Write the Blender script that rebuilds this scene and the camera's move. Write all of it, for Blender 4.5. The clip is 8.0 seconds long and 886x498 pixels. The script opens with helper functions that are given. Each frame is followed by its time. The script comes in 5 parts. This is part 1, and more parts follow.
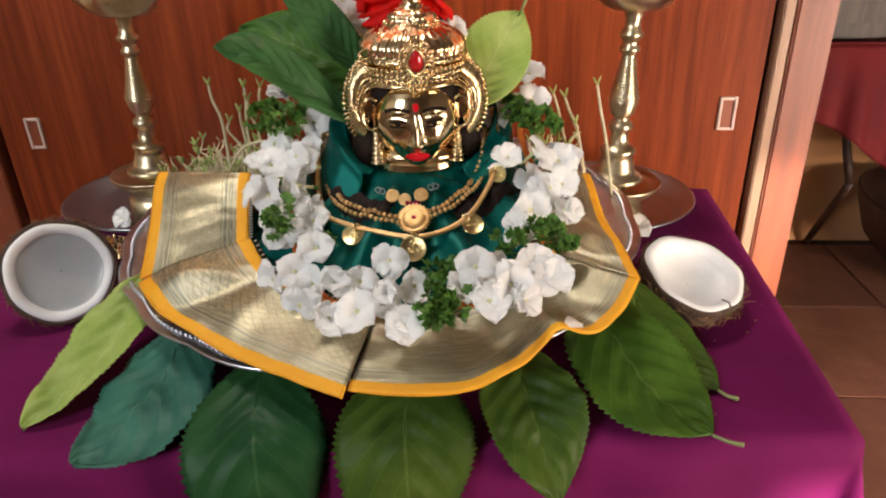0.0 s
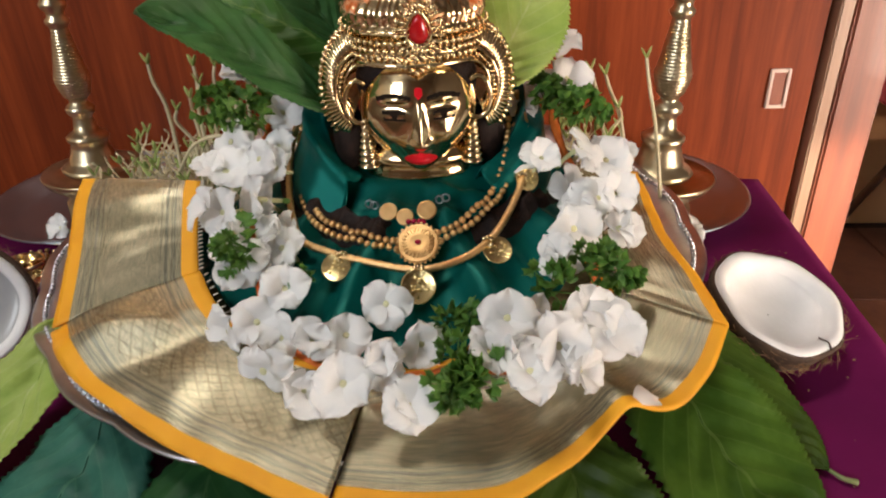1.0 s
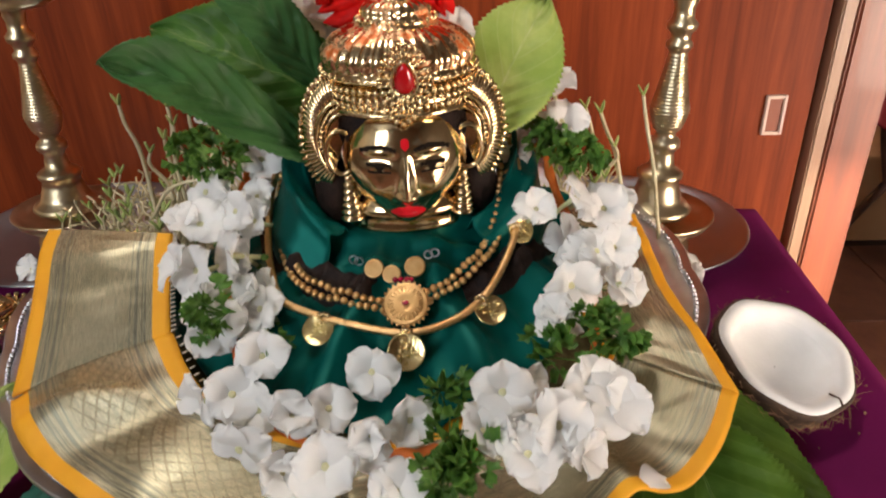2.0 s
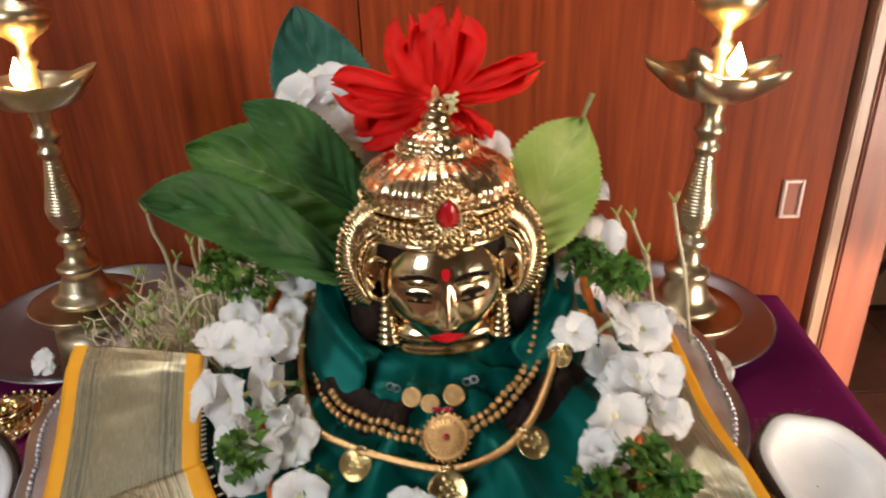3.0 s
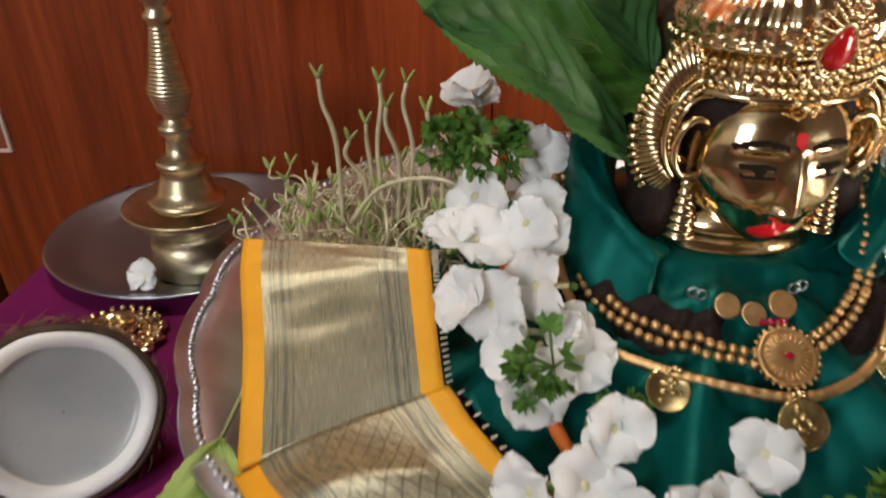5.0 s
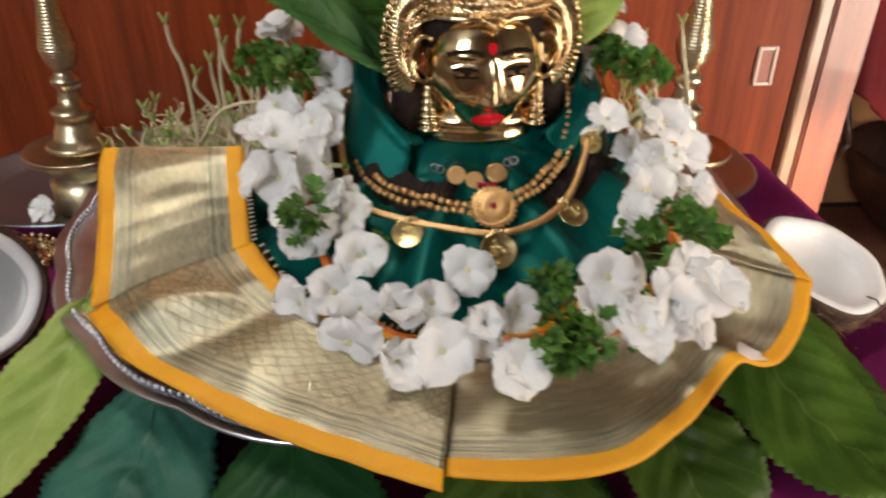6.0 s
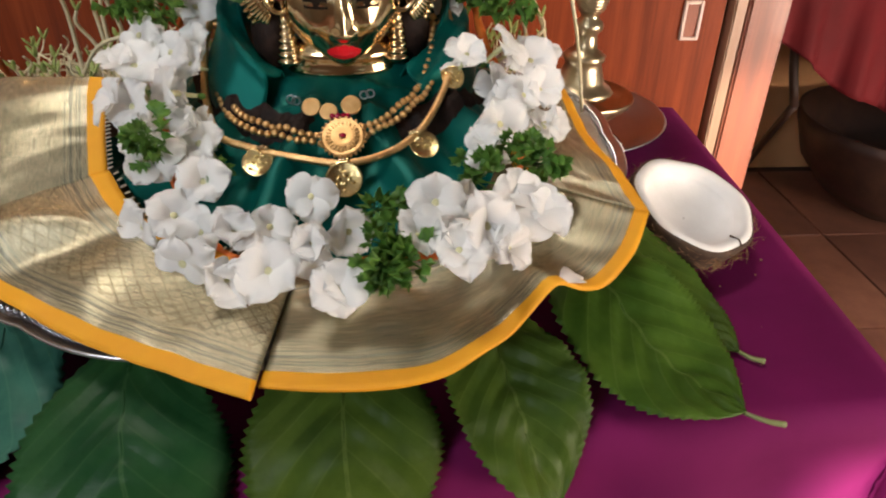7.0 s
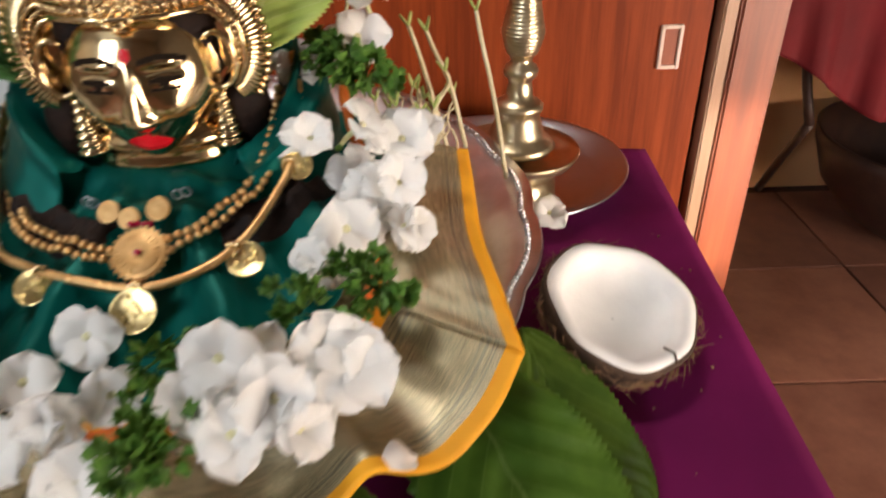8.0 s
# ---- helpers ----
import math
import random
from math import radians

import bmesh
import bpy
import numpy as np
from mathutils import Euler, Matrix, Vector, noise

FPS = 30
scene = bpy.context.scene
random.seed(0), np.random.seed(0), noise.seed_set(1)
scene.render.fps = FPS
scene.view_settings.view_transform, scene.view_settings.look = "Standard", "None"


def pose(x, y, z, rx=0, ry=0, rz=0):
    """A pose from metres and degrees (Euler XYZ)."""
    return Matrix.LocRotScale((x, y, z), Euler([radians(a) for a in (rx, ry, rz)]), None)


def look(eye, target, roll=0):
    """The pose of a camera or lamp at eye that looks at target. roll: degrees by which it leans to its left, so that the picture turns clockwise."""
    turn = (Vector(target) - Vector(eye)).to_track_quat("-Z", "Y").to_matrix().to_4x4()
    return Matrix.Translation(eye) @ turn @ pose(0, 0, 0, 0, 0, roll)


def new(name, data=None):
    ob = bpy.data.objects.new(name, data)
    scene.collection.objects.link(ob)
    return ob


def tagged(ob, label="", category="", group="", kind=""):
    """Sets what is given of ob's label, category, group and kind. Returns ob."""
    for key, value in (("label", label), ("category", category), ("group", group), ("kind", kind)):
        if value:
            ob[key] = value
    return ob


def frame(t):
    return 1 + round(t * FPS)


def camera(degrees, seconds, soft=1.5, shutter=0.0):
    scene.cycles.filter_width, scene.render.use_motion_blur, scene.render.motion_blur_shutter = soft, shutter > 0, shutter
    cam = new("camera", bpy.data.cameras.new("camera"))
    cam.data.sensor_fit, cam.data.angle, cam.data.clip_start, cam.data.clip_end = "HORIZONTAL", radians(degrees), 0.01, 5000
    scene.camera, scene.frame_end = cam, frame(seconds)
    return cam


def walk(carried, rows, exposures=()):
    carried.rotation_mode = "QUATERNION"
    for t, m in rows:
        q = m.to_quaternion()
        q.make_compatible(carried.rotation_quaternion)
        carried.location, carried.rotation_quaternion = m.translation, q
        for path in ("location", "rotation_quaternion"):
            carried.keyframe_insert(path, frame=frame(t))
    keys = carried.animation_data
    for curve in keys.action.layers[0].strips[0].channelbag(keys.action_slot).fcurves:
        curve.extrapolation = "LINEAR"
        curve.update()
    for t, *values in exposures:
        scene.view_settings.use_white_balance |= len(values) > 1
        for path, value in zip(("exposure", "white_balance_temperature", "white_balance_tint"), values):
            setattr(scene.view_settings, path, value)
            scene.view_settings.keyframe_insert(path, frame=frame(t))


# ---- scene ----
cam = camera(65.5, 8.0, soft=2.0, shutter=0.4)
PATH = [
    (0, (0.067, 0.104, 0.370), (-0.064, 1.886, -0.528), -1.7),
    (0.5, (0.053, 0.182, 0.343), (-0.067, 1.947, -0.591), -1.9),
    (1, (0.043, 0.256, 0.338), (-0.065, 2.002, -0.632), -2.2),
    (1.5, (0.043, 0.283, 0.341), (-0.049, 2.024, -0.639), -2.2),
    (2.8, (0.029, 0.316, 0.387), (-0.037, 2.121, -0.471), -2.2),
    (3, (0.018, 0.324, 0.395), (-0.052, 2.136, -0.447), -2.0),
    (3.5, (-0.052, 0.369, 0.382), (-0.127, 2.194, -0.433), -1.2),
    (4, (-0.111, 0.433, 0.335), (-0.156, 2.232, -0.539), -0.5),
    (4.2, (-0.131, 0.449, 0.317), (-0.159, 2.237, -0.584), -0.4),
    (5.3, (-0.142, 0.347, 0.320), (-0.167, 2.090, -0.660), 0.0),
    (5.5, (-0.116, 0.310, 0.323), (-0.115, 2.058, -0.650), 0.4),
    (6, (-0.047, 0.264, 0.314), (0.049, 2.001, -0.672), -0.2),
    (6.5, (0.014, 0.261, 0.309), (0.144, 1.982, -0.703), -0.3),
    (7, (0.039, 0.238, 0.298), (0.156, 1.930, -0.763), 0.8),
    (7.5, (0.092, 0.262, 0.310), (0.165, 1.953, -0.755), -0.4),
    (8, (0.150, 0.350, 0.308), (0.161, 2.043, -0.756), -1.6),
]
walk(cam, [(t, look(eye, target, roll)) for t, eye, target, roll in PATH], [(0.0, 1.25), (1.0, 1.14), (3.0, 1.08), (4.0, 1.20), (6.0, 1.10), (8.0, 1.18)])


# ---- light ----
FLOOR = -0.42
CEIL = 2.1
world = bpy.data.worlds.new("world")
scene.world = world
world.use_nodes = True
wn = world.node_tree.nodes
sky = wn.new("ShaderNodeTexSky")
sky.sky_type, sky.sun_disc = "NISHITA", False
sky.sun_elevation, sky.sun_rotation = radians(24), radians(200)
world.node_tree.links.new(sky.outputs[0], wn["Background"].inputs[0])
wn["Background"].inputs[1].default_value = 0.06


def lamp(name, kind, place, target, energy, color, size=0.1, size_y=None):
    data = bpy.data.lights.new(name, kind)
    data.energy, data.color = energy, color
    if kind == "AREA":
        data.size = size
        if size_y:
            data.shape, data.size_y = "RECTANGLE", size_y
    elif kind == "POINT":
        data.shadow_soft_size = size
    ob = new(name, data)
    ob.matrix_world = look(place, target)
    return ob


CEILING_LAMP = lamp("ceiling_light_glow", "AREA", (-0.34, 0.80, CEIL - 0.06), (-0.34, 0.801, 0), 7.6, (1.0, 0.93, 0.84), 0.4, 0.4)
WINDOW_LAMP = lamp("window_daylight", "AREA", (-1.60, -1.92, 1.45), (-1.05, 0.0, 0.70), 23.0, (0.90, 0.94, 1.0), 0.98, 0.88)
# added fill from the right; no doorway is known there
RIGHT_FILL = lamp("right_fill_light", "AREA", (1.78, -0.35, -0.05), (0.66, 1.1, -0.34), 8.0, (1.0, 0.82, 0.68), 0.8, 0.7)
RIGHT_FILL.data.spread = radians(75)
sun = bpy.data.lights.new("sun", "SUN")
sun.energy, sun.angle, sun.color = 5.0, radians(1.0), (1.0, 0.93, 0.82)


# ---- materials ----
def material(name, color=(0.5, 0.5, 0.5), rough=0.5, metal=0.0, **more):
    m = bpy.data.materials.new(name)
    m.use_nodes = True
    b = m.node_tree.nodes["Principled BSDF"]
    b.inputs["Base Color"].default_value = (*color, 1)
    b.inputs["Roughness"].default_value = rough
    b.inputs["Metallic"].default_value = metal
    for key, value in more.items():
        b.inputs[key.replace("_", " ")].default_value = value
    return m


class Nodes:
    """Short hand for building a node tree."""

    def __init__(self, m):
        self.tree = m.node_tree
        self.out = m.node_tree.nodes["Principled BSDF"]

    def add(self, kind, **values):
        n = self.tree.nodes.new("ShaderNode" + kind)
        for key, value in values.items():
            if key in n.inputs:
                n.inputs[key].default_value = value
        return n

    def link(self, a, b):
        self.tree.links.new(a, b)

    def coords(self, which="Object", scale=(1, 1, 1), turn=(0, 0, 0)):
        c = self.add("TexCoord")
        mp = self.add("Mapping")
        mp.inputs["Scale"].default_value = scale
        mp.inputs["Rotation"].default_value = turn
        self.link(c.outputs[which], mp.inputs["Vector"])
        return mp.outputs[0]

    def noise(self, vec, scale, detail=4, rough=0.55):
        n = self.add("TexNoise", Scale=scale, Detail=detail, Roughness=rough)
        if vec:
            self.link(vec, n.inputs["Vector"])
        return n.outputs["Fac"]

    def ramp(self, fac, stops):
        r = self.add("ValToRGB")
        els = r.color_ramp.elements
        while len(els) < len(stops):
            els.new(0.5)
        for e, (p, c) in zip(els, stops):
            e.position, e.color = p, (*c, 1)
        self.link(fac, r.inputs[0])
        return r.outputs[0]

    def mix(self, fac, a, b, blend="MIX"):
        n = self.tree.nodes.new("ShaderNodeMix")
        n.data_type, n.blend_type = "RGBA", blend
        for sock, v in ((n.inputs[0], fac), (n.inputs[6], a), (n.inputs[7], b)):
            if isinstance(v, (int, float)):
                sock.default_value = v
            elif isinstance(v, tuple):
                sock.default_value = (*v, 1)
            else:
                self.link(v, sock)
        return n.outputs[2]

    def math(self, op, a, b=0.0):
        n = self.tree.nodes.new("ShaderNodeMath")
        n.operation = op
        for sock, v in ((n.inputs[0], a), (n.inputs[1], b)):
            if isinstance(v, (int, float)):
                sock.default_value = v
            else:
                self.link(v, sock)
        return n.outputs[0]

    def bump(self, height, strength=0.3, distance=0.001):
        n = self.add("Bump", Strength=strength, Distance=distance)
        self.link(height, n.inputs["Height"])
        self.link(n.outputs[0], self.out.inputs["Normal"])

    def color(self, c):
        self.link(c, self.out.inputs["Base Color"])

    def rough(self, fac, lo, hi):
        n = self.add("MapRange")
        n.inputs[3].default_value, n.inputs[4].default_value = lo, hi
        self.link(fac, n.inputs[0])
        self.link(n.outputs[0], self.out.inputs["Roughness"])


def wood_material(name, dark, mid, light, rough=(0.3, 0.45), coat=0.15):
    m = material(name, mid, 0.38)
    n = Nodes(m)
    v = n.coords("Object", (1, 1, 0.05))
    grain = n.noise(v, 60, 6, 0.65)
    v2 = n.coords("Object", (1, 1, 0.12))
    broad = n.noise(v2, 9, 3)
    c1 = n.ramp(grain, [(0.36, dark), (0.52, mid), (0.66, light)])
    c2 = n.ramp(broad, [(0.3, tuple(x * 0.62 for x in mid)), (0.7, light)])
    n.color(n.mix(0.35, c1, c2))
    fine = n.noise(n.coords("Object", (1, 1, 0.02)), 420, 3)
    n.rough(fine, *rough)
    n.bump(fine, 0.12, 0.0005)
    m.node_tree.nodes["Principled BSDF"].inputs["Coat Weight"].default_value = coat
    return m


def cloth_material(name, color, rough=0.8, weave=1400, vary=0.25, sheen=0.0, bump=0.25, patches=9, gloss=0.3):
    m = material(name, color, rough)
    n = Nodes(m)
    v = n.coords()
    big = n.noise(v, patches, 4)
    n.color(n.ramp(big, [(0.3, tuple(x * (1 - vary) for x in color)), (0.7, tuple(min(1, x * (1 + vary)) for x in color))]))
    thread = n.noise(v, weave, 2)
    n.bump(thread, bump, 0.0006)
    b = m.node_tree.nodes["Principled BSDF"]
    b.inputs["Sheen Weight"].default_value = sheen
    b.inputs["Specular IOR Level"].default_value = gloss
    return m


def metal_material(name, color, rough=(0.15, 0.35), scale=90, bump=0.08, tarnish=None):
    m = material(name, color, rough[0], 1.0)
    n = Nodes(m)
    v = n.coords()
    f = n.noise(v, scale, 5)
    n.rough(f, *rough)
    spot = n.noise(v, scale * 0.3, 4)
    n.color(n.ramp(spot, [(0.35, tarnish or tuple(x * 0.7 for x in color)), (0.65, color)]))
    n.bump(f, bump, 0.0006)
    return m


def let_light_through(m, share):
    """Thin petals and leaves pass some light."""
    t = m.node_tree
    b = t.nodes["Principled BSDF"]
    tr = t.nodes.new("ShaderNodeBsdfTranslucent")
    base = b.inputs["Base Color"]
    if base.is_linked:
        t.links.new(base.links[0].from_socket, tr.inputs[0])
    else:
        tr.inputs[0].default_value = base.default_value
    mx = t.nodes.new("ShaderNodeMixShader")
    mx.inputs[0].default_value = share
    t.links.new(b.outputs[0], mx.inputs[1])
    t.links.new(tr.outputs[0], mx.inputs[2])
    t.links.new(mx.outputs[0], t.nodes["Material Output"].inputs[0])
    return m


def leaf_material(name, dark, light, vein, rough=0.42):
    m = material(name, light, rough)
    n = Nodes(m)
    uv = n.add("UVMap")
    sep = n.add("SeparateXYZ")
    n.link(uv.outputs[0], sep.inputs[0])
    across = n.math("ABSOLUTE", n.math("SUBTRACT", sep.outputs[0], 0.5))
    mid = n.math("LESS_THAN", across, 0.011)
    # side veins run forward from the midrib
    run = n.math("SUBTRACT", sep.outputs[1], n.math("MULTIPLY", across, 0.75))
    side = n.math("PINGPONG", n.math("MULTIPLY", run, 7.0), 0.5)
    vein_mask = n.math("LESS_THAN", side, 0.035)
    v = n.coords()
    big = n.noise(v, 26, 4)
    small = n.noise(v, 260, 3)
    base = n.ramp(big, [(0.32, dark), (0.68, light)])
    base = n.mix(n.math("MULTIPLY", small, 0.25), base, tuple(x * 0.6 for x in dark))
    base = n.mix(n.math("MULTIPLY", vein_mask, 0.16), base, vein)
    base = n.mix(n.math("MULTIPLY", mid, 0.4), base, vein)
    n.color(base)
    n.rough(big, rough - 0.08, rough + 0.12)
    n.bump(n.math("ADD", n.math("MULTIPLY", side, -1.2), n.math("MULTIPLY", small, 0.35)), 0.6, 0.0014)
    b = m.node_tree.nodes["Principled BSDF"]
    b.inputs["Specular IOR Level"].default_value = 0.16
    return let_light_through(m, 0.18)


M_WOOD = wood_material("cabinet_laminate", (0.095, 0.013, 0.003), (0.196, 0.033, 0.007), (0.275, 0.053, 0.012), (0.40, 0.55), 0.0)
M_WOOD.node_tree.nodes["Principled BSDF"].inputs["Specular IOR Level"].default_value = 0.14
M_FRAME = wood_material("cabinet_frame_wood", (0.14, 0.030, 0.011), (0.22, 0.048, 0.016), (0.29, 0.072, 0.026), (0.34, 0.48), 0.1)
M_CUPBOARD = wood_material("dark_cupboard_wood", (0.020, 0.011, 0.007), (0.040, 0.022, 0.014), (0.065, 0.038, 0.025), (0.5, 0.65), 0.0)
M_DARKGAP = material("dark_gap_paint", (0.012, 0.009, 0.008), 0.6)
M_EDGE = wood_material("pale_edge_band", (0.22, 0.11, 0.06), (0.30, 0.16, 0.09), (0.38, 0.22, 0.13))
M_HANDLE = material("pale_handle_plastic", (0.62, 0.47, 0.38), 0.4)
M_PURPLE = cloth_material("purple_tablecloth", (0.140, 0.006, 0.068), 0.85, 1800, 0.2, 0.0, 0.35, 9, 0.15)
M_RED = cloth_material("red_cloth", (0.10, 0.002, 0.004), 0.8, 1200, 0.2)
M_GREEN = cloth_material("green_silk", (0.0006, 0.052, 0.044), 0.38, 2200, 0.25, 0.0, 0.25, 30, 0.6)
M_GREEN.node_tree.nodes["Principled BSDF"].inputs["Specular Tint"].default_value = (0.10, 0.80, 0.66, 1)
M_STEEL = metal_material("stainless_steel", (0.46, 0.53, 0.60), (0.26, 0.36), 40, 0.03, (0.40, 0.45, 0.50))
M_SILVER = metal_material("silver_tray_metal", (0.74, 0.75, 0.78), (0.24, 0.38), 120, 0.1, (0.58, 0.57, 0.58))
M_BRASS = metal_material("brass", (0.72, 0.63, 0.44), (0.26, 0.42), 130, 0.10, (0.54, 0.44, 0.26))
M_GOLD = metal_material("polished_gold", (0.84, 0.67, 0.40), (0.08, 0.20), 90, 0.16, (0.62, 0.45, 0.24))
M_MATTEGOLD = metal_material("matte_gold_beads", (0.74, 0.49, 0.23), (0.38, 0.52), 240, 0.1, (0.58, 0.35, 0.14))
M_LEAF = leaf_material("fresh_leaf", (0.035, 0.11, 0.018), (0.10, 0.22, 0.035), (0.24, 0.33, 0.10))


# ---- building helpers ----
def thing(name, label, category, group="", place=(0, 0, 0), kind=""):
    ob = new(name)
    ob.empty_display_size = 0.02
    ob.location = place
    return tagged(ob, label, category, group, kind)


def finish(bm, name, mat, smooth=True):
    me = bpy.data.meshes.new(name)
    bm.normal_update()
    bm.to_mesh(me)
    bm.free()
    for m in mat if isinstance(mat, (list, tuple)) else [mat]:
        me.materials.append(m)
    if smooth:
        me.polygons.foreach_set("use_smooth", [True] * len(me.polygons))
    return me


def part(name, bm, mat, parent=None, label="", smooth=True, m=None):
    ob = new(name, bm if isinstance(bm, bpy.types.Mesh) else finish(bm, name, mat, smooth))
    if parent:
        ob.parent = parent
    if m is not None:
        ob.matrix_basis = m
    return tagged(ob, label)


def box(bm, lo, hi, bevel=0.0, mat=0):
    r = bmesh.ops.create_cube(bm, size=1)
    vs = r["verts"]
    c = (Vector(lo) + Vector(hi)) / 2
    s = Vector(hi) - Vector(lo)
    for v in vs:
        v.co = Vector((v.co.x * s.x, v.co.y * s.y, v.co.z * s.z)) + c
    faces = list({f for v in vs for f in v.link_faces})
    for f in faces:
        f.material_index = mat
    if bevel:
        bmesh.ops.bevel(bm, geom=list({e for v in vs for e in v.link_edges}), offset=bevel, segments=2, affect="EDGES")
    return vs


def lathe(bm, profile, steps=40, mat=0, arc=(0, 2 * math.pi), m=None, wobble=None, caps=True):
    """Turns a profile of (radius, height) round z."""
    full = abs(arc[1] - arc[0] - 2 * math.pi) < 1e-6
    rings = []
    cols = steps if full else steps + 1
    for r, z in profile:
        ring = []
        for i in range(cols):
            a = arc[0] + (arc[1] - arc[0]) * i / steps
            rr = r * (wobble(a, z) if wobble else 1)
            co = Vector((rr * math.cos(a), rr * math.sin(a), z))
            ring.append(bm.verts.new(m @ co if m is not None else co))
        rings.append(ring)
    for a, b in zip(rings, rings[1:]):
        for i in range(steps):
            j = (i + 1) % cols
            f = bm.faces.new((a[i], a[j], b[j], b[i]))
            f.material_index = mat
    if full and caps:
        for ring, flip in ((rings[0], True), (rings[-1], False)):
            f = bm.faces.new(list(reversed(ring)) if flip else ring)
            f.material_index = mat
    return rings


def ball(bm, place, r, mat=0, segs=10, rings=6, m=None):
    """A ball with radii r (one or three numbers)."""
    rr = r if isinstance(r, (tuple, list)) else (r, r, r)
    t = Matrix.Translation(place) @ (m if m is not None else Matrix()) @ Matrix.Diagonal((*rr, 1))
    top, bottom = bm.verts.new(t @ Vector((0, 0, 1))), bm.verts.new(t @ Vector((0, 0, -1)))
    bands = []
    for j in range(1, rings):
        b = math.pi * j / rings
        bands.append([bm.verts.new(t @ Vector((math.sin(b) * math.cos(2 * math.pi * i / segs), math.sin(b) * math.sin(2 * math.pi * i / segs), math.cos(b)))) for i in range(segs)])
    made = []
    for i in range(segs):
        k = (i + 1) % segs
        made.append(bm.faces.new((top, bands[0][i], bands[0][k])))
        made.append(bm.faces.new((bottom, bands[-1][k], bands[-1][i])))
        for a, b in zip(bands, bands[1:]):
            made.append(bm.faces.new((a[i], b[i], b[k], a[k])))
    for f in made:
        f.material_index = mat


def spline(points, count):
    """Even samples of a smooth curve through points."""
    P = [Vector(p) for p in points]
    P = [2 * P[0] - P[1]] + P + [2 * P[-1] - P[-2]]
    out = []
    n = len(P) - 3
    for k in range(count):
        u = n * k / (count - 1)
        i = min(int(u), n - 1)
        t = u - i
        a, b, c, d = P[i:i + 4]
        out.append(0.5 * ((2 * b) + (c - a) * t + (2 * a - 5 * b + 4 * c - d) * t * t + (3 * b - a - 3 * c + d) * t ** 3))
    return out


def tube(bm, pts, radius, sides=8, mat=0):
    """A round rod along pts; radius a number or a function of 0..1."""
    rings = []
    up = Vector((0.13, 0.27, 0.95))
    for i, p in enumerate(pts):
        d = (pts[min(i + 1, len(pts) - 1)] - pts[max(i - 1, 0)]).normalized()
        side = d.cross(up)
        if side.length < 0.2:
            side = d.cross(Vector((1, 0, 0)))
        side.normalize()
        top = side.cross(d).normalized()
        r = radius(i / (len(pts) - 1)) if callable(radius) else radius
        rings.append([bm.verts.new(p + r * (math.cos(a) * side + math.sin(a) * top)) for a in [2 * math.pi * k / sides for k in range(sides)]])
    for a, b in zip(rings, rings[1:]):
        for i in range(sides):
            j = (i + 1) % sides
            bm.faces.new((a[i], a[j], b[j], b[i])).material_index = mat
    bm.faces.new(list(reversed(rings[0]))).material_index = mat
    bm.faces.new(rings[-1]).material_index = mat
    return rings


def sheet(bm, rows, mat=0, uv=True):
    """A grid surface through rows of points, with a UV map."""
    vs = [[bm.verts.new(p) for p in row] for row in rows]
    layer = bm.loops.layers.uv.verify() if uv else None
    nv, nu = len(rows) - 1, len(rows[0]) - 1
    for j in range(nv):
        for i in range(nu):
            f = bm.faces.new((vs[j][i], vs[j][i + 1], vs[j + 1][i + 1], vs[j + 1][i]))
            f.material_index = mat
            if uv:
                for loop, (a, b) in zip(f.loops, ((i, j), (i + 1, j), (i + 1, j + 1), (i, j + 1))):
                    loop[layer].uv = (a / nu, b / nv)
    return vs


def thicken(ob, d, offset=-1.0):
    s = ob.modifiers.new("thickness", "SOLIDIFY")
    s.thickness, s.offset = d, offset
    return ob


def lerp(a, b, t):
    return a + (b - a) * t


